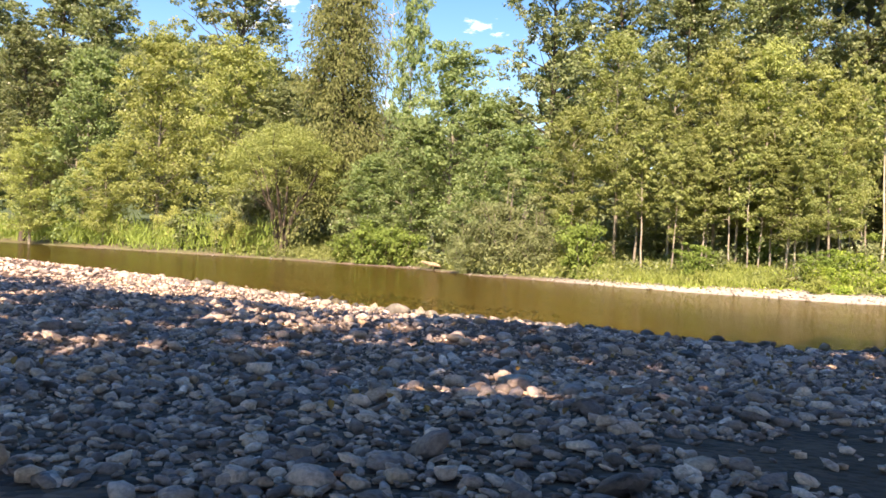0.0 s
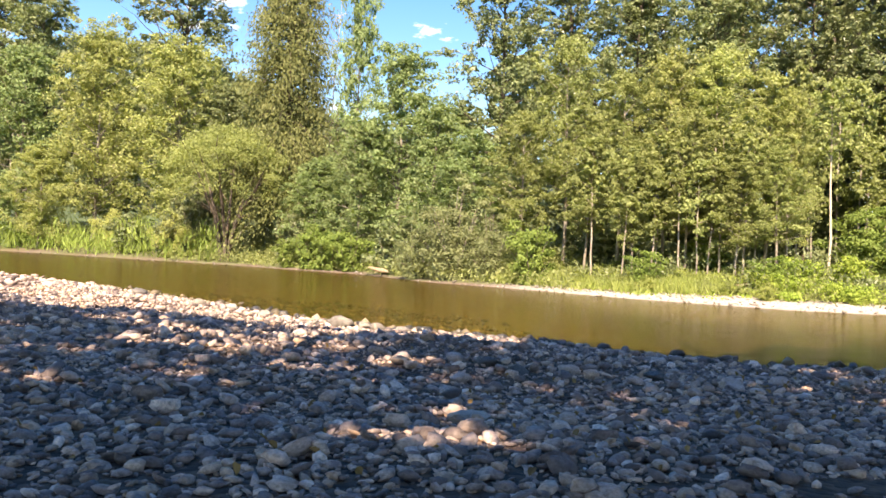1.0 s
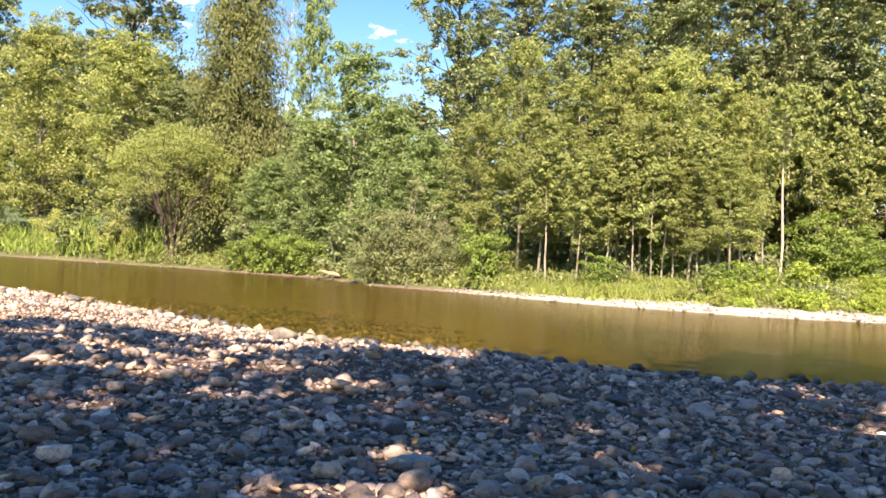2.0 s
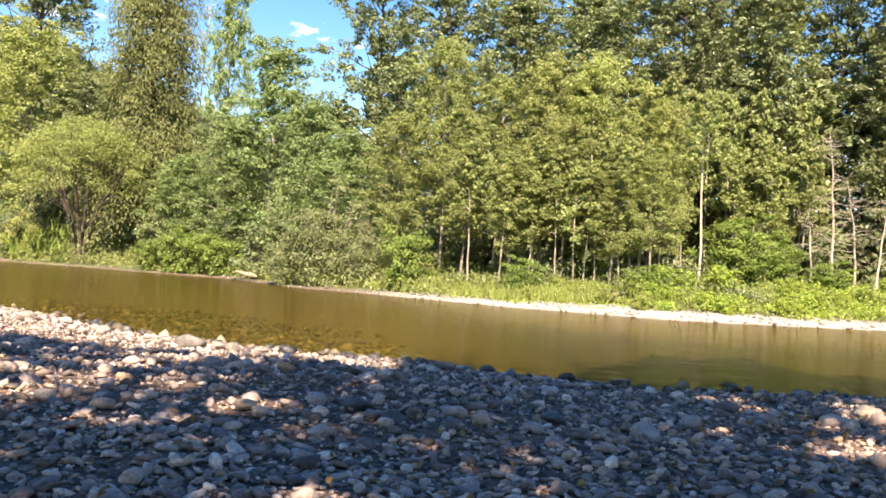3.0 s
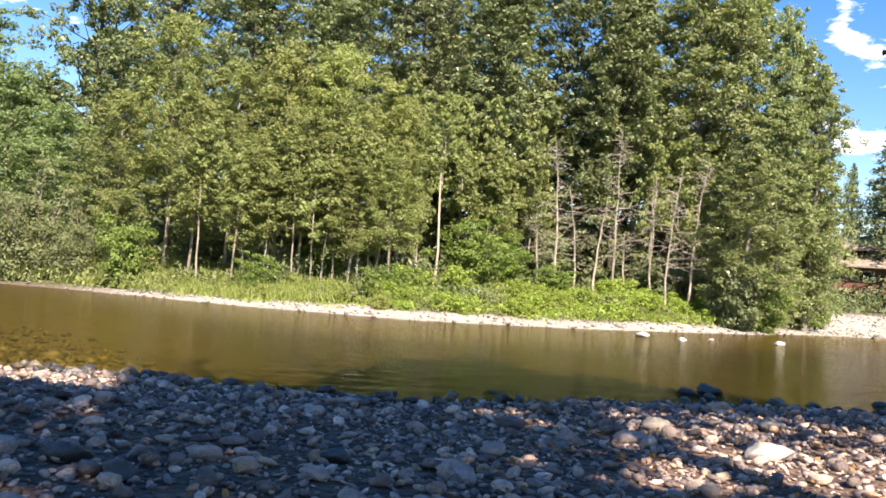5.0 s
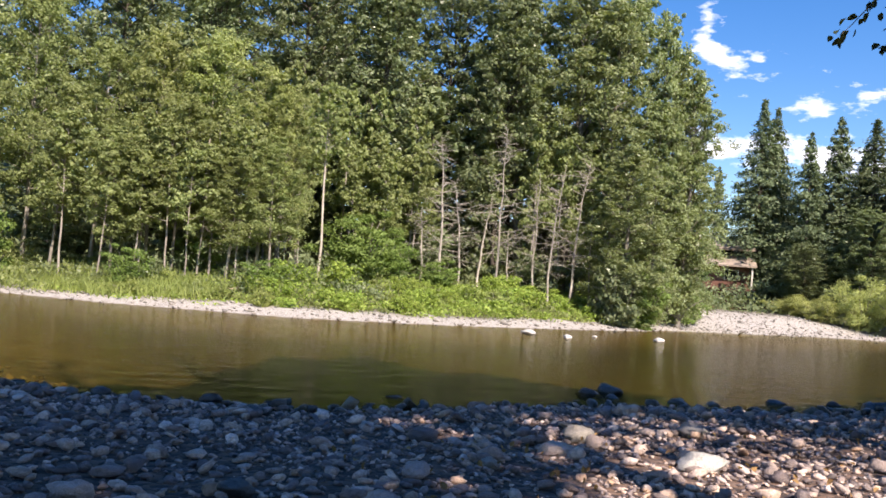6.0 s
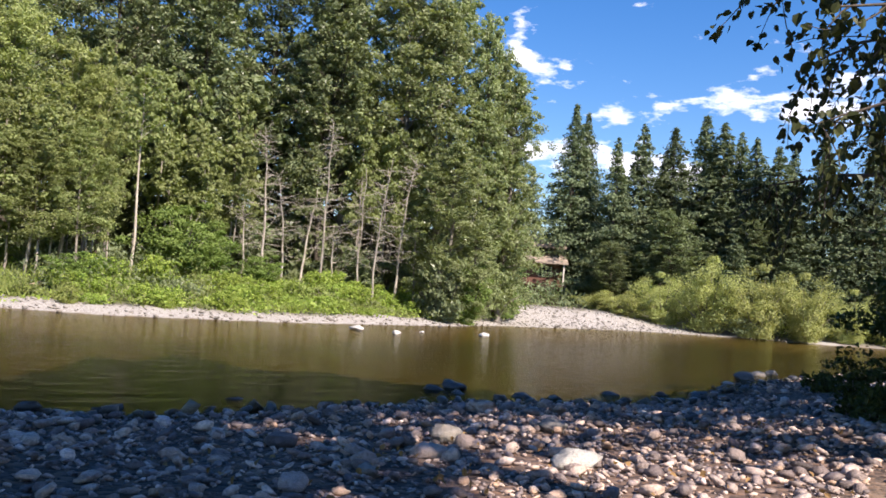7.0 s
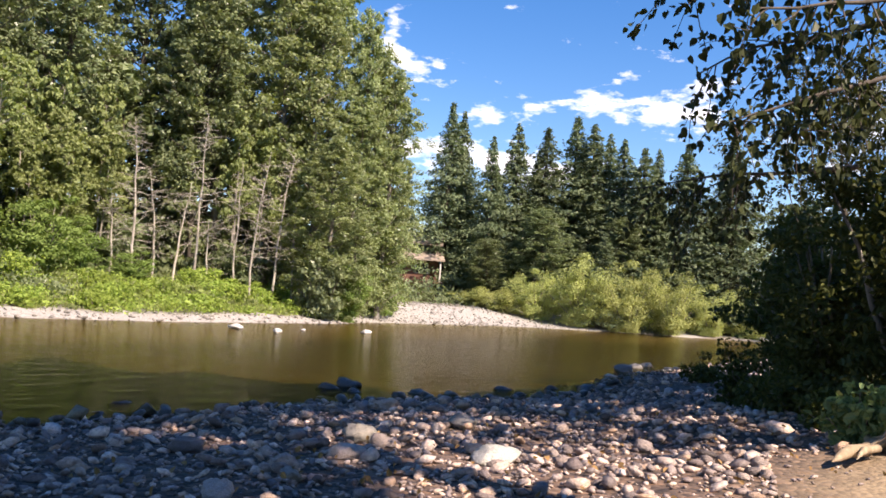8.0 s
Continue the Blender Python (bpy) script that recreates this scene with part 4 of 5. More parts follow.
# ---- stones ----
def stone_shape(seed, segs=8, rings=5):
    """A rounded river stone of unit size, 0.5 in radius: corners, triangles as degenerate-free quads and caps."""
    rng = np.random.default_rng(seed)
    v = [(0, 0, -0.5)]
    for r in range(1, rings):
        a = -math.pi / 2 + math.pi * r / rings
        for s in range(segs):
            b = 2 * math.pi * (s + 0.5 * (r % 2)) / segs
            v.append((0.5 * math.cos(a) * math.cos(b), 0.5 * math.cos(a) * math.sin(b), 0.5 * math.sin(a)))
    v.append((0, 0, 0.5))
    v = np.array(v)
    for _ in range(8):
        d = rng.normal(size=3)
        d /= np.linalg.norm(d)
        h = rng.uniform(0.22, 0.42)
        over = np.maximum(v @ d - h, 0)
        v -= over[:, None] * d * 0.8
    v *= 1 + rng.normal(size=(len(v), 1)) * 0.05
    v *= [rng.uniform(0.95, 1.35), rng.uniform(0.7, 1.0), rng.uniform(0.36, 0.7)]
    f, last = [], len(v) - 1
    for s in range(segs):
        s2 = (s + 1) % segs
        f.append((0, 1 + s2, 1 + s))
        for r in range(rings - 2):
            a, b = 1 + r * segs, 1 + (r + 1) * segs
            f += [(a + s, a + s2, b + s2), (a + s, b + s2, b + s)]
        f.append((last, 1 + (rings - 2) * segs + s, 1 + (rings - 2) * segs + s2))
    return v, np.array(f)


SHAPES = [stone_shape(k, 7, 4) for k in range(14)]
GRIT = [stone_shape(k + 80, 5, 2) for k in range(14)]
PEBBLES = [stone_shape(k + 40, 6, 3) for k in range(14)]


def stone_field(name, rng, x, y, size, mat, label, category, sink=0.22, shapes=SHAPES):
    """Many stones joined into one sheet."""
    z = land(x, y)[0]
    verts, faces, base = [], [], 0
    kind = rng.integers(0, len(shapes), len(x))
    for k, (v, f) in enumerate(shapes):
        i = np.nonzero(kind == k)[0]
        if not len(i):
            continue
        a, tip = rng.uniform(0, 6.28, len(i)), rng.normal(size=(len(i), 2)) * 0.22
        c, s = np.cos(a)[:, None], np.sin(a)[:, None]
        X, Y = v[:, 0] * c - v[:, 1] * s, v[:, 0] * s + v[:, 1] * c
        Z = v[:, 2] + X * tip[:, :1] + Y * tip[:, 1:]
        P = np.stack([X, Y, Z], -1) * size[i][:, None, None]
        P += np.stack([x[i], y[i], z[i] + size[i] * (0.5 - sink) * 0.55], -1)[:, None]
        verts.append(P.reshape(-1, 3))
        faces.append((f[None] + (np.arange(len(i)) * len(v))[:, None, None]).reshape(-1, 3) + base)
        base += len(i) * len(v)
    return tagged(new(name, mesh_arrays(name, np.concatenate(verts), np.concatenate(faces), mat, True)), label, category, kind="stuff")


def scatter(rng, n, x0, x1, y0, y1, ok):
    x, y = rng.uniform(x0, x1, n), rng.uniform(y0, y1, n)
    z, near, far = land(x, y)
    k = ok(x, y, near, far)
    return x[k], y[k]


rng_s = np.random.default_rng(77)


def sandy(x, y):
    return (np.hypot((x - 10.0) / 3.0, (y - 6.6) / 1.7) < 0.85 + 0.2 * wobble(x, y, 2.5)) | (np.hypot((x - 4.4) / 1.9, (y - 3.1) / 1.3) < 0.8 + 0.2 * wobble(x, y, 3.0))


def beach(x, y, near):
    """The stretch of the beach that is covered with cobbles."""
    return (near > -0.25) & (x > 1.6 - (y + 1.6) * 0.86) & (y > 1.3 + np.maximum(0, x - 3.2) * 0.55)


# cobbles of the beach, the small ones first
x, y = scatter(rng_s, 74000, -11, 17, 1.3, 22, lambda x, y, near, far: beach(x, y, near) & ((~sandy(x, y)) | (rng_s.uniform(size=len(x)) < np.where(x < 7, 0.22, 0.10))))
x2, y2 = scatter(rng_s, 13000, -4.5, 6.5, 1.3, 7.5, lambda x, y, near, far: beach(x, y, near) & ~sandy(x, y))
x, y = np.concatenate([x, x2]), np.concatenate([y, y2])
size = np.exp(rng_s.normal(-2.95, 0.44, len(x)).clip(-4.2, -1.9))
fine = ((size < 0.05) & (y > 6)) | (y > 9.5 + 0.25 * x)
stone_field("small_cobbles", rng_s, x[~fine], y[~fine], size[~fine], M_STONE, "grey and tan fist-sized river cobbles covering the beach", "cobbles", shapes=PEBBLES)
stone_field("fine_cobbles", rng_s, x[fine], y[fine], size[fine], M_STONE, "small grey pebbles between the cobbles of the beach", "pebbles", shapes=GRIT)
x, y = scatter(rng_s, 8200, -11, 17, 1.3, 22, lambda x, y, near, far: beach(x, y, near) & ~sandy(x, y))
big = np.exp(rng_s.normal(-2.25, 0.38, len(x)).clip(-3.2, -1.45))
own = np.argsort(np.where((x > 1.5) & (x < 9.5) & (y > 5) & (y < 11.5), -big, 0))[:300]
rest = np.setdiff1d(np.arange(len(x)), own)
own_cobbles = list(zip(x[own].tolist(), y[own].tolist(), big[own].tolist()))
stone_field("cobbles", rng_s, x[rest], y[rest], big[rest], M_STONE, "rounded grey river stones lying among smaller cobbles", "cobbles", 0.1)
x, y = scatter(rng_s, 900, -8, 15, 3.0, 17, lambda x, y, near, far: beach(x, y, near) & ~sandy(x, y))
stone_field("large_cobbles", rng_s, x, y, rng_s.uniform(0.10, 0.2, len(x)), M_STONE, "head-sized grey and brown river stones standing proud of the cobbles", "cobbles", 0.05)
x, y = scatter(rng_s, 13000, -45, -3, 10, 46, lambda x, y, near, far: (near > -0.3) & (near < 14) & ((x < -11) | ~beach(x, y, near)))
stone_field("far_beach_cobbles", rng_s, x, y, np.exp(rng_s.normal(-1.75, 0.30, len(x))), M_STONE, "sunlit grey cobbles on the beach upstream", "cobbles", shapes=PEBBLES)
x, y = scatter(rng_s, 5000, 16, 45, 10, 24, lambda x, y, near, far: (near > -0.4) & (near < 4))
stone_field("downstream_cobbles", rng_s, x, y, np.exp(rng_s.normal(-2.2, 0.35, len(x))), M_STONE, "grey cobbles along the water downstream", "cobbles")
# far bank
x, y = scatter(rng_s, 30000, -50, 72, 34, 85, lambda x, y, near, far: (far > -0.3) & ((far < 0.7 + 2.1 * smooth(-4, 1, x) * rng_s.uniform(0.8, 1.1, len(x))) & (rng_s.uniform(size=len(x)) < 0.4 + 0.6 * smooth(-4, 1, x)) | ((x > 36) & (x < 70) & (far < 13))))
stone_field("far_bank_gravel", rng_s, x, y, np.exp(rng_s.normal(-2.0, 0.4, len(x))), M_PALE, "pale sunlit gravel along the far bank", "gravel", shapes=PEBBLES)
# river bed
x, y = scatter(rng_s, 14000, -14, 24, 13, 32, lambda x, y, near, far: (near < 0) & (near > (-9 + 6.5 * smooth(-1, 6, x)) * rng_s.uniform(0.6, 1.2, len(x))))
stone_field("bed_stones", rng_s, x, y, np.exp(rng_s.normal(-1.75, 0.35, len(x))), M_BED, "brown stones on the river bed under shallow water", "stones", shapes=GRIT)
# dark wet stones at the water's edge
x, y = scatter(rng_s, 2600, -6, 24, 12.5, 20, lambda x, y, near, far: (near > -0.7) & (near < 0.35))
stone_field("wet_edge_stones", rng_s, x, y, np.exp(rng_s.normal(-1.8, 0.35, len(x)).clip(-3, -1.2)), M_WET, "dark wet stones at the river's edge", "stones", 0.0)


def boulder(seed, x, y, size, mat, label, z=None, flat=0.52, turn=0.0):
    v, f = stone_shape(seed, 16, 10)
    v = np.array([p * (1 + 0.22 * noise.noise(Vector(p) * 2.6 + Vector((seed, 0, 0))) + 0.09 * noise.noise(Vector(p) * 7 + Vector((0, seed, 0)))) for p in v])
    me = mesh_arrays("boulder", v / np.abs(v).max(0) * 0.5 * [1.0, 0.8, flat], f, mat, True)
    ob = new("boulder", me)
    z = max(ground_z(x, y), -0.10) if z is None else z
    ob.matrix_basis = Matrix.LocRotScale((x, y, z + size * flat * 0.28), Euler((0.1 * math.sin(seed), 0.1 * math.cos(seed * 2), turn)), (size, size, size))
    return tagged(ob, label, "boulder", "boulders of the river bank")


for k, (x, y, s, mat, label) in enumerate([
        (-1.95, 14.73, 0.72, M_PALE, "pale sunlit boulder at the water's edge"), (-1.3, 14.9, 0.5, M_PALE, "pale boulder beside a larger one"), (-0.9, 15.2, 0.4, M_PALE, "pale stone at the water"), (-1.6, 15.2, 0.45, M_PALE, "pale stone at the water"), (-2.6, 15.3, 0.4, M_PALE, "pale stone at the water"), (-5.6, 18.4, 0.5, M_PALE, "pale sunlit stone at the water"), (-6.8, 19.2, 0.55, M_PALE, "pale sunlit stone at the water"), (-4.4, 17.3, 0.45, M_PALE, "pale sunlit stone at the water"), (0.8, 15.12, 0.3, M_WHITE, "small white stone at the water's edge"),
        (1.48, 8.57, 0.42, M_WET, "dark rounded boulder among the cobbles"), (1.69, 5.39, 0.32, M_WHITE, "pale rounded stone lit by the sun"), (-9.7, 21.7, 0.7, M_PALE, "pale boulder on the sunlit beach"),
        (6.76, 15.38, 0.42, M_WET, "dark wet stone standing in shallow water"), (1.32, 7.49, 0.34, M_STONE, "grey boulder among the cobbles"), (3.9, 8.24, 0.42, M_STONE, "brown-grey angular boulder among the cobbles"),
        (7.03, 10.99, 0.55, M_PALE, "large pale boulder on the beach"), (4.31, 13.21, 0.38, M_WET, "dark boulder by the water"), (7.41, 9.65, 0.6, M_WHITE, "broad white sunlit boulder"),
        (1.81, 8.16, 0.36, M_WET, "dark grey boulder among cobbles"), (4.96, 14.33, 0.36, M_WET, "dark pointed stone at the water's edge"), (11.42, 16.6, 0.8, M_WET, "large dark wet boulder in the shallows"),
        (10.8, 16.3, 0.6, M_WET, "dark wet boulder beside a larger one"), (15.7, 15.4, 0.6, M_WET, "dark rounded boulder at the water"), (14.3, 15.5, 0.5, M_WET, "dark wet stone in the shallows"),
        (22.67, 18.28, 0.95, M_PALE, "pale boulder at the downstream point"), (12.5, 15.1, 0.5, M_WET, "low dark stone in the shallows"), (6.4, 10.4, 0.45, M_STONE, "grey boulder in dappled light"),
        (5.6, 11.6, 0.5, M_STONE, "flat grey boulder near the water"), (8.6, 11.2, 0.5, M_PALE, "tan boulder on the beach"), (9.3, 13.2, 0.5, M_STONE, "grey boulder near the water"), (10.9, 15.8, 0.5, M_WET, "dark wet boulder at the water's edge"),
        (11.9, 15.3, 0.55, M_WET, "dark wet boulder at the water's edge"), (13.0, 14.7, 0.45, M_WET, "dark wet boulder at the water's edge"), (15.0, 14.9, 0.5, M_WET, "dark wet boulder at the water's edge"),
        (17.0, 15.5, 0.45, M_WET, "dark wet boulder at the water's edge"), (9.9, 15.3, 0.4, M_WET, "dark wet boulder at the water's edge"), (6.2, 14.7, 0.35, M_WET, "dark wet stone at the water's edge"),
        (5.2, 14.4, 0.3, M_WET, "dark wet stone at the water's edge"), (24.5, 19.2, 0.8, M_PALE, "pale boulder at the downstream point"), (26.0, 19.6, 0.7, M_PALE, "pale boulder at the downstream point"),
        (20.5, 17.3, 0.5, M_STONE, "grey boulder by the water downstream"), (2.3, 8.9, 0.34, M_STONE, "grey boulder among the cobbles"), (4.6, 9.4, 0.36, M_STONE, "blue-grey flat boulder among the cobbles"),
        (3.2, 8.9, 0.34, M_WET, "dark boulder among the cobbles"), (5.4, 9.8, 0.3, M_PALE, "tan boulder among the cobbles")]):
    boulder(300 + k, x, y, s * (0.95 if mat == M_WHITE else 0.8), mat, label, flat=0.36 if mat == M_WHITE else 0.52, turn=k * 1.3)
for k, (x, y, s) in enumerate([(19.99, 34.03, 0.62), (20.84, 32.48, 0.5), (26.18, 33.67, 0.55), (23.5, 34.5, 0.3)]):
    boulder(340 + k, x, y, s, M_WHITE, "white boulder standing out of the river", z=-0.06, turn=k * 0.9)


# ---- undergrowth and grass of the far bank ----
def leaf_field(name, rng, x, y, tall, leaf, mat, label, category, slim=0.45, hang=-0.3, per=10, spread=0.35):
    z = land(x, y)[0]
    n = len(x)
    base = np.repeat(np.stack([x, y, z], -1), per, 0)
    h = np.repeat(tall, per)
    pos = base + rng.normal(size=(n * per, 3)) * [spread, spread, 0]
    pos[:, 2] += h * rng.uniform(0.05, 1.0, n * per) ** 0.7
    return tagged(new(name, mesh_arrays(name, *sprays(rng, pos, leaf, hang, slim), mat)), label, category, kind="stuff")


rng_g = np.random.default_rng(99)
x, y = scatter(rng_g, 4200, 3, 36, 38, 56, lambda x, y, near, far: (far > 2.4 + 0.9 * wobble(x, y, 1.3)) & (far < 9) & (wobble(x, y, 1.9, 4.0) > -0.3))
leaf_field("undergrowth", rng_g, x, y, (0.42 + 0.35 * wobble(x, y, 1.4) + 0.35 * wobble(x, y, 0.6, 3.0)).clip(0.1) * (0.3 + 0.32 * smooth(9, 15, x)) * rng_g.uniform(0.4, 1.6, len(x)), 0.15, M_FERN, "bright green low plants covering the far bank", "undergrowth", 0.8, 0.1, per=15)
x, y = scatter(rng_g, 3400, 3, 36, 38, 56, lambda x, y, near, far: (far > 2.2) & (far < 10) & (wobble(x, y, 1.1, 9.0) > 0.0))
leaf_field("tall_herbs", rng_g, x, y, rng_g.uniform(0.2, 1.0, len(x)) * (0.6 + 0.6 * wobble(x, y, 0.5, 7.0)).clip(0.3), 0.16, M_ALDER, "darker green tall herbs among the low plants", "undergrowth", per=14, spread=0.25)
x, y = scatter(rng_g, 1800, 3, 36, 38, 56, lambda x, y, near, far: (far > 1.7) & (far < 4.5) & (wobble(x, y, 1.7, 15.0) > -0.1))
leaf_field("dry_grass", rng_g, x, y, rng_g.uniform(0.15, 0.75, len(x)), 0.34, M_GRASS, "yellow-green grass tufts along the gravel edge", "grass", 0.1, -1.2, 8, 0.14)
x, y = scatter(np.random.default_rng(123), 1500, 1, 16, 40, 54, lambda x, y, near, far: (far > 3.4) & (far < 8) & (wobble(x, y, 1.2, 21.0) > 0.1))
leaf_field("shade_herbs", np.random.default_rng(124), x, y, (1.1 + 0.9 * wobble(x, y, 0.7, 5.0)).clip(0.3), 0.18, M_COTTON, "dark green bushy herbs between the alder trunks", "undergrowth", per=18, spread=0.3)
x, y = scatter(rng_g, 6500, -32, 2, 42, 75, lambda x, y, near, far: (far > 0.7) & (far < 12))
leaf_field("bank_plants", rng_g, x, y, rng_g.uniform(0.3, 1.1, len(x)), 0.24, M_ALDER, "mixed green plants under the trees of the far bank", "undergrowth", per=10)
x, y = scatter(rng_g, 14000, -95, -27, 60, 122, lambda x, y, near, far: (far > 0.8) & (far < 5.5))
leaf_field("reeds", rng_g, x, y, (2.5 + 0.7 * wobble(x, y, 0.5)) * rng_g.uniform(0.5, 1.35, len(x)), 0.8, M_REED, "tall bright green reeds and grass by the water upstream", "reeds", 0.12, -1.2, 7)
x, y = scatter(rng_g, 4500, -3, 9, 40, 52, lambda x, y, near, far: (far > 1.8) & (far < 6))
leaf_field("grass", rng_g, x, y, rng_g.uniform(0.15, 0.55, len(x)), 0.4, M_GRASS, "yellow-green grass on the far bank", "grass", 0.1, -1.2, 8)
x, y = scatter(rng_g, 2600, 56, 95, 42, 70, lambda x, y, near, far: (far > 2.5) & (far < 12) & (x > 64))
leaf_field("bar_grass", rng_g, x, y, rng_g.uniform(0.3, 1.2, len(x)), 0.5, M_GRASS, "pale grass and herbs behind the gravel bar", "grass", 0.14, -0.8, 8)
x, y = scatter(rng_g, 14000, -75, 60, 52, 105, lambda x, y, near, far: (far > 9) & (far < 34))
leaf_field("forest_undergrowth", rng_g, x, y, rng_g.uniform(0.4, 2.2, len(x)), 0.45, M_COTTON, "dark green undergrowth inside the wood", "undergrowth", per=7, spread=0.7)


# woods on the far hill
x, y = scatter(rng_g, 5000, -620, 220, 240, 760, lambda x, y, near, far: land(x, y)[0] > 12)
leaf_field("hill_woods", rng_g, x, y, rng_g.uniform(8, 20, len(x)), 6.0, M_NEEDLE, "dark wooded hillside in the distance", "woods", 0.5, -0.6, 14, 3.0)


# ---- the near bushes and the hanging boughs downstream ----
def bough(seed, start, way, length, n_twig, leaf, label, twig=(0.5, 1.1), droop=0.9):
    """A bough with drooping twigs and single leaves along them."""
    rng = np.random.default_rng(seed)
    root = thing("bough", label, "branch", "boughs hanging over the beach")
    path = limb_path(rng, start, Vector(way).normalized(), length, 8, -0.1, 0.1)
    part("limb", mesh_arrays("limb", *tube(path, np.linspace(0.035, 0.008, 9), 6), M_DARKBARK, True), root)
    for _ in range(n_twig):
        q = rng.uniform(3.4, 8)
        i = min(int(q), 7)
        s = path[i] + (path[i + 1] - path[i]) * (q - i)
        d = rng.normal(size=3) * 0.7 + np.array(way) * 0.4 + [0, 0, -droop]
        tw = limb_path(rng, s, d / np.linalg.norm(d), rng.uniform(*twig), 6, -0.5, 0.14)
        stem = part("twig", mesh_arrays("twig", *tube(tw, np.linspace(0.008, 0.003, 7), 4), M_DARKBARK, True), root)
        pos = np.repeat(tw[1:], 4, 0)
        pos = pos + rng.normal(size=pos.shape) * 0.05
        tagged(part("leaves", mesh_arrays("leaves", *leaves(rng, pos, leaf, 0.75, 0.72), M_BACKLIT), stem), kind="stuff")
    return root


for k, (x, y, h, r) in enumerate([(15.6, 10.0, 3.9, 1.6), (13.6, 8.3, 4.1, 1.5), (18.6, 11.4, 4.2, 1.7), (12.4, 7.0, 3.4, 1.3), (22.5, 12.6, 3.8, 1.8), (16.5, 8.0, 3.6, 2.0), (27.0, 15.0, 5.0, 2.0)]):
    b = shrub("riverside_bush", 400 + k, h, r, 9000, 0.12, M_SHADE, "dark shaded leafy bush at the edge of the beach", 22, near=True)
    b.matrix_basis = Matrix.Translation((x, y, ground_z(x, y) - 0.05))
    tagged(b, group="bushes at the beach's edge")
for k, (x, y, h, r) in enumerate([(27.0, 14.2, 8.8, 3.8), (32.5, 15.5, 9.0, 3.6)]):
    b = broadleaf("riverside_tree", 420 + k, h, r, 0.16, 0.1, 46, 10000 if k == 0 else 5000, 0.115, M_BACKLIT, M_DARKBARK, "small-leaved tree with dark thin crown at the beach's edge", clump=0.24)
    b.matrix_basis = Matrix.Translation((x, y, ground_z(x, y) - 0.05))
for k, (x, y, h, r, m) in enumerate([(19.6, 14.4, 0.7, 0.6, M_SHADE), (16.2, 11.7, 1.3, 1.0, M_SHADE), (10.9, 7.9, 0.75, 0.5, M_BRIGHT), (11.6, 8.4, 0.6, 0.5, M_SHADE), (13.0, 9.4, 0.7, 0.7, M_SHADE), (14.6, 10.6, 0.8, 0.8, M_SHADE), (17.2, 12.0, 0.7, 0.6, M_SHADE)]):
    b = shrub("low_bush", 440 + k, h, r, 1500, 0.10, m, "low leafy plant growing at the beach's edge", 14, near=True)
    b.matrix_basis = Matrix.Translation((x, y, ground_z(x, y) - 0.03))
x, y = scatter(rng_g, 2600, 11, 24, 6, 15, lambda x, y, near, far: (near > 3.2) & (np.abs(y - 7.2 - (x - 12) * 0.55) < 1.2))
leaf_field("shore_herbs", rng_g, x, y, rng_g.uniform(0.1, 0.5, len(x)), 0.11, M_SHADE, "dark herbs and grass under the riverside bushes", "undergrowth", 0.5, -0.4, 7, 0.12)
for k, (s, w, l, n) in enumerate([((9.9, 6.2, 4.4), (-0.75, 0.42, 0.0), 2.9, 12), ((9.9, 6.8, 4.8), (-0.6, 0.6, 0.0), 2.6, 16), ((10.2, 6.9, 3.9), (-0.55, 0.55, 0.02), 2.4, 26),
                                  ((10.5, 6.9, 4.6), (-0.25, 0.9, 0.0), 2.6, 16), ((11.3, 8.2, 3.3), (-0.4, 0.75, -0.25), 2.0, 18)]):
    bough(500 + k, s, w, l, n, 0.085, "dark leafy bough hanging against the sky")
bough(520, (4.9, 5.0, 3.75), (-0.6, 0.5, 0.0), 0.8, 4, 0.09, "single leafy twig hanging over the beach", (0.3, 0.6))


# ---- driftwood, fallen branch, house ----
def drift_log(x, y, z, turn, length, girth, seed, label):
    rng = np.random.default_rng(seed)
    root = thing("driftwood", label, "driftwood")
    p = np.stack([np.linspace(0, length, 9), np.cumsum(rng.normal(size=9)) * 0.04, np.cumsum(rng.normal(size=9)) * 0.02 + np.linspace(0, 0.15, 9) * length], -1)
    part("log", mesh_arrays("log", *tube(p, girth * np.array([0.04, 0.7, 1.0, 1.02, 0.95, 0.9, 0.8, 0.55, 0.04]) * (1 + rng.normal(size=9) * 0.10), 10), M_DRIFT, True), root)
    for _ in range(4):
        j = rng.integers(2, 8)
        tw = limb_path(rng, p[j], rng.normal(size=3) * [0.6, 0.8, 0.2] + [0.8, 0, 0.1], length * 0.25, 4, 0, 0.2)
        part("snag", mesh_arrays("snag", *tube(tw, girth * 0.3 * np.linspace(1, 0.3, 5), 5), M_DRIFT, True), root)
    root.matrix_basis = pose(x, y, z, 0, 0, turn)
    return root


drift_log(9.75, 7.75, ground_z(9.75, 7.75) + 0.07, -8, 1.5, 0.06, 1, "pale split driftwood log lying on the sand")
drift_log(9.9, 7.6, ground_z(9.9, 7.6) + 0.10, 14, 1.2, 0.035, 2, "bleached driftwood stick beside the bushes")
drift_log(-9.8, 52.6, 0.25, 150, 2.0, 0.14, 3, "pale log on the far bank at the water")
drift_log(8.2, 41.2, 0.5, 25, 2.4, 0.10, 4, "grey fallen branch on the far gravel")
drift_log(9.4, 41.0, 0.5, 160, 1.8, 0.08, 5, "grey broken branch on the far gravel")


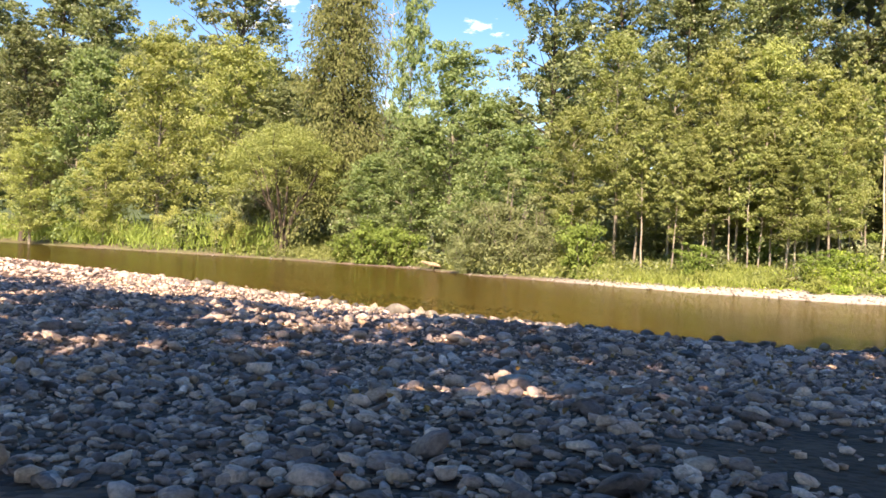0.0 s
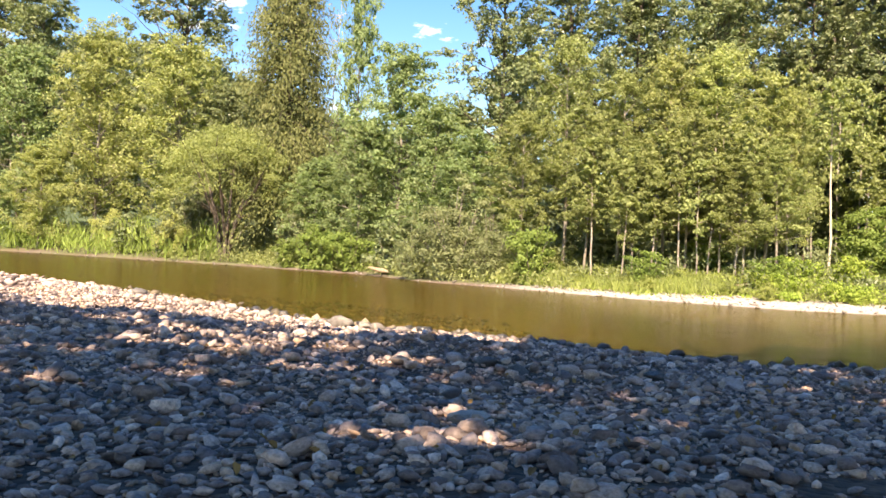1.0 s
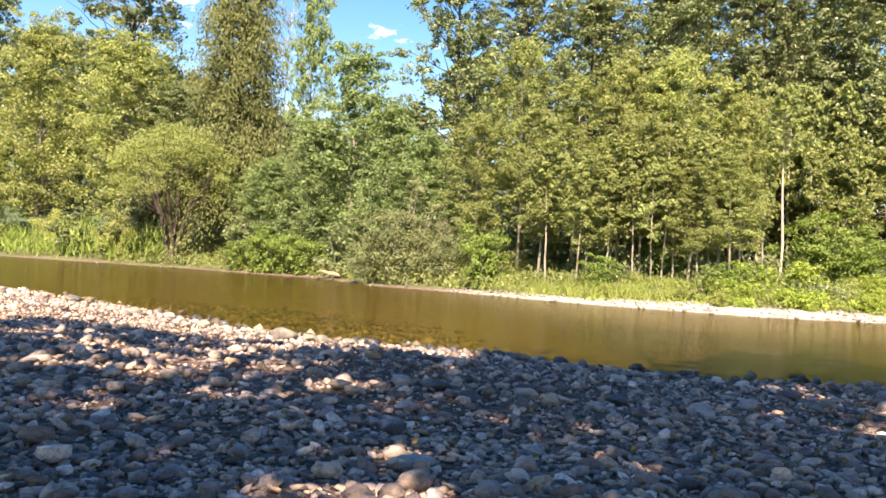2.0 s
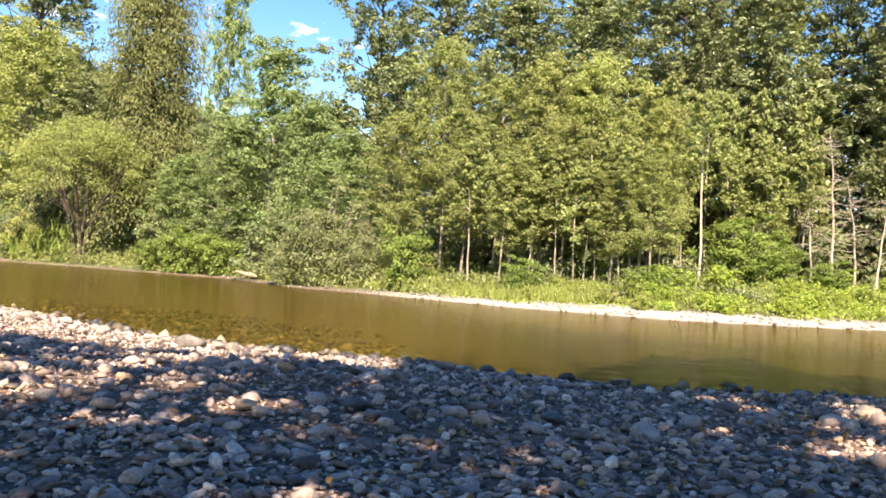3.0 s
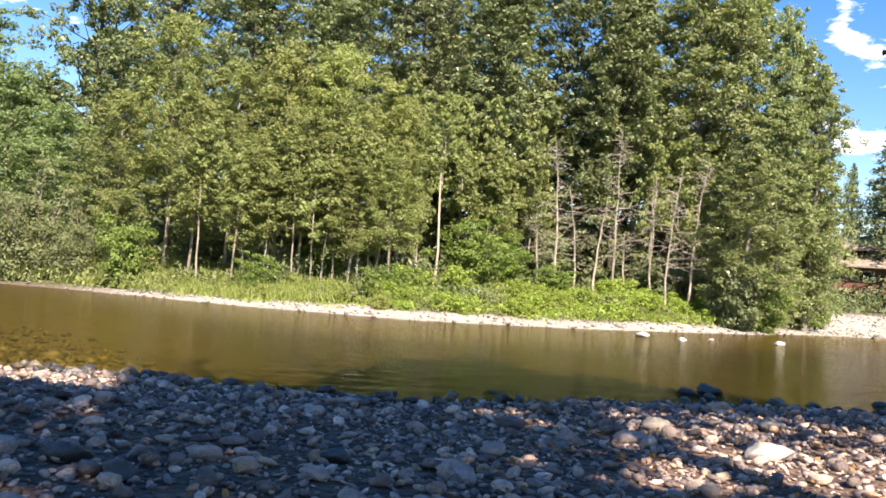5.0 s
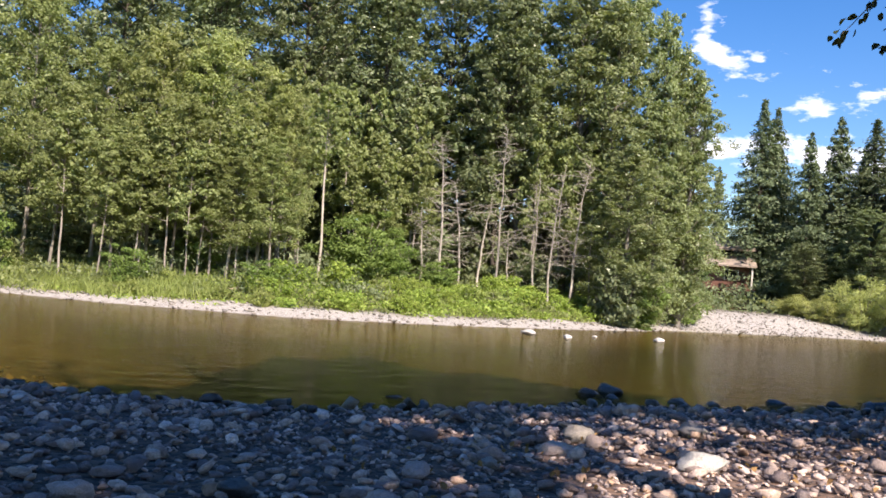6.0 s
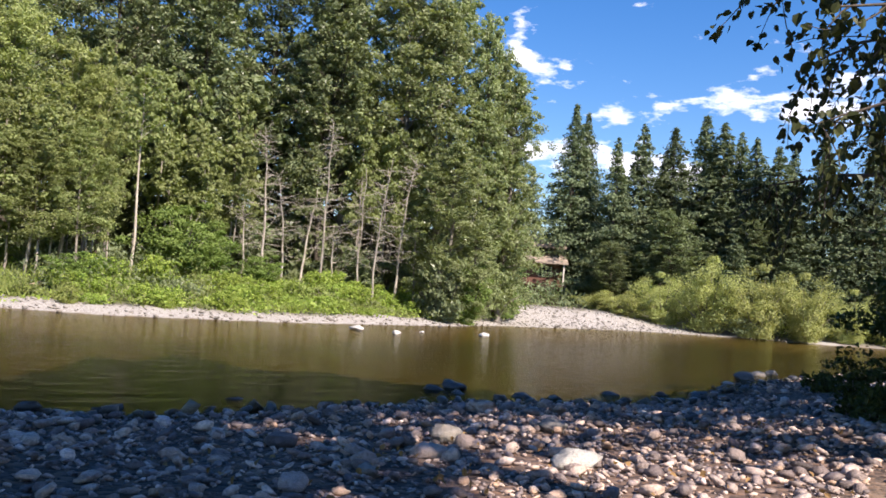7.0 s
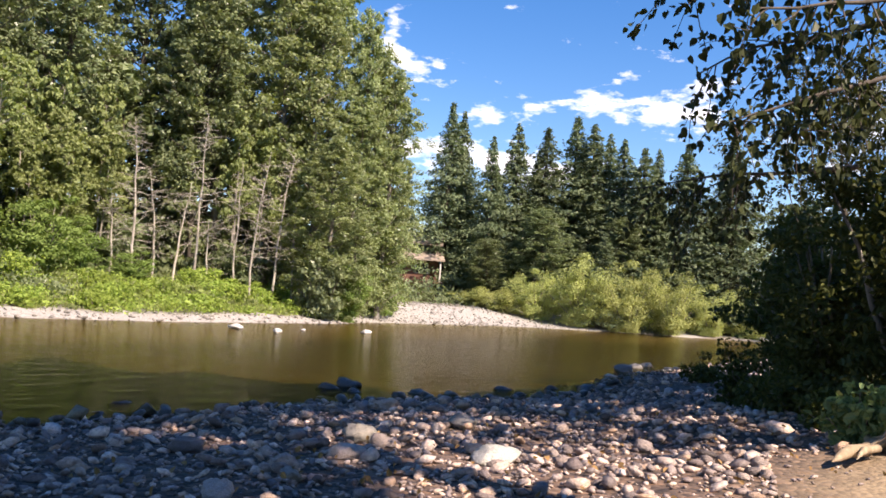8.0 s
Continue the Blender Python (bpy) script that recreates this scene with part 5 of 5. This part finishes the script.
def box_mesh(name, lo, hi, mat, bevel=0.02):
    bm = bmesh.new()
    bmesh.ops.create_cube(bm, size=1.0)
    lo, hi = Vector(lo), Vector(hi)
    for v in bm.verts:
        v.co = Vector([(a + b) / 2 + c * (b - a) for a, b, c in zip(lo, hi, v.co)])
    bmesh.ops.bevel(bm, geom=bm.edges[:], offset=bevel, segments=1, affect="EDGES")
    me = bpy.data.meshes.new(name)
    bm.to_mesh(me)
    bm.free()
    me.materials.append(mat)
    return me


def build_house(x, y, turn):
    z = ground_z(x, y)
    siding = plain_material("brown_siding", (0.10, 0.045, 0.03), (0.19, 0.085, 0.055), 2.0, 0.7, (0.3, 0.3, 12))
    shingle = plain_material("roof_shingle", (0.20, 0.15, 0.11), (0.40, 0.32, 0.25), 3.0, 0.85)
    frame_mat = plain_material("trim_paint", (0.5, 0.46, 0.4), (0.65, 0.6, 0.53), 3.0, 0.6)
    glass, t, out = material("window_glass")
    p = node(t, "ShaderNodeBsdfPrincipled", Roughness=0.06)
    p.inputs["Base Color"].default_value = (0.02, 0.025, 0.03, 1)
    link(t, p.outputs[0], out.inputs[0])
    root = thing("house", "brown wooden house with shingled roofs among the spruces", "house")
    part("wall", box_mesh("wall", (-5, -3.5, -2.6), (5, 3.5, 2.7), siding), root)
    part("upper_wall", box_mesh("upper_wall", (-3, -1.5, 2.7), (5, 3.5, 4.4), siding), root)
    for name, pts in (("porch_roof", [(-5.6, -4.6, 2.45), (5.6, -4.6, 2.45), (5.6, -1.4, 3.6), (-5.6, -1.4, 3.6)]), ("roof", [(-3.6, -2.4, 4.2), (5.6, -2.4, 4.2), (5.6, 1.2, 5.6), (-3.6, 1.2, 5.6)]),
                      ("back_roof", [(-3.6, 1.2, 5.6), (5.6, 1.2, 5.6), (5.6, 4.4, 4.2), (-3.6, 4.4, 4.2)])):
        top = np.array(pts, float)
        v = np.concatenate([top, top - [0, 0, 0.18]])
        f = np.array([(0, 1, 2, 3), (7, 6, 5, 4), (0, 4, 5, 1), (1, 5, 6, 2), (2, 6, 7, 3), (3, 7, 4, 0)])
        part(name, mesh_arrays(name, v, f, shingle), root)
    for wx, wz, wy in ((-3.2, 0.9, -3.5), (-0.4, 0.9, -3.5), (2.6, 0.9, -3.5), (-1.2, 3.1, -1.5), (2.2, 3.1, -1.5)):
        w = part("window", box_mesh("window", (wx, wy - 0.06, wz), (wx + 1.4, wy + 0.02, wz + 1.1), frame_mat), root)
        part("pane", box_mesh("pane", (wx + 0.09, wy - 0.09, wz + 0.09), (wx + 1.31, wy - 0.065, wz + 1.01), glass, 0.005), w)
    for px in (-5.2, 0.0, 5.2):
        part("porch_post", box_mesh("porch_post", (px - 0.08, -4.4, -2.6), (px + 0.08, -4.24, 2.4), frame_mat), root)
    part("deck", box_mesh("deck", (-5.6, -4.6, -0.1), (5.6, -3.5, 0.1), siding), root)
    root.matrix_basis = pose(x, y, z + 1.9, 0, 0, turn)
    return root


build_house(64.5, 76.0, -38)


# ---- dry leaves on the beach ----
rng_l = np.random.default_rng(123)
x, y = scatter(rng_l, 260, 4, 12, 5.5, 11, lambda x, y, near, far: (near > 2) & (y > 4.5 + (x - 4) * 0.25))
x, y = np.concatenate([x, rng_l.uniform(-2, 4, 90)]), np.concatenate([y, rng_l.uniform(3, 9, 90)])
pos = np.stack([x, y, land(x, y)[0] + rng_l.uniform(0.05, 0.09, len(x))], -1)
M_DRY = leaf_material("dry_leaf", (0.16, 0.09, 0.04), (0.42, 0.27, 0.12), 0.6, 0.2)
tagged(new("dry_leaves", mesh_arrays("dry_leaves", *leaves(rng_l, pos, 0.055, 0.0, 0.7), M_DRY)), "scattered dry brown leaves on the cobbles", "leaves", kind="stuff")

# ---- single cobbles of the beach, parts of the ground ----
COBBLE_MESHES = [mesh_arrays("cobble", v, f, M_STONE, True) for v, f in (stone_shape(k + 60, 6, 4) for k in range(12))]
for k, (x, y, s) in enumerate(own_cobbles):
    ob = part("cobble", COBBLE_MESHES[k % 12], ground)
    ob.matrix_basis = Matrix.LocRotScale((x, y, ground_z(x, y) + s * 0.22), Euler((0.2 * math.sin(k), 0.2 * math.cos(k * 1.7), k * 2.4)), (s, s, s))
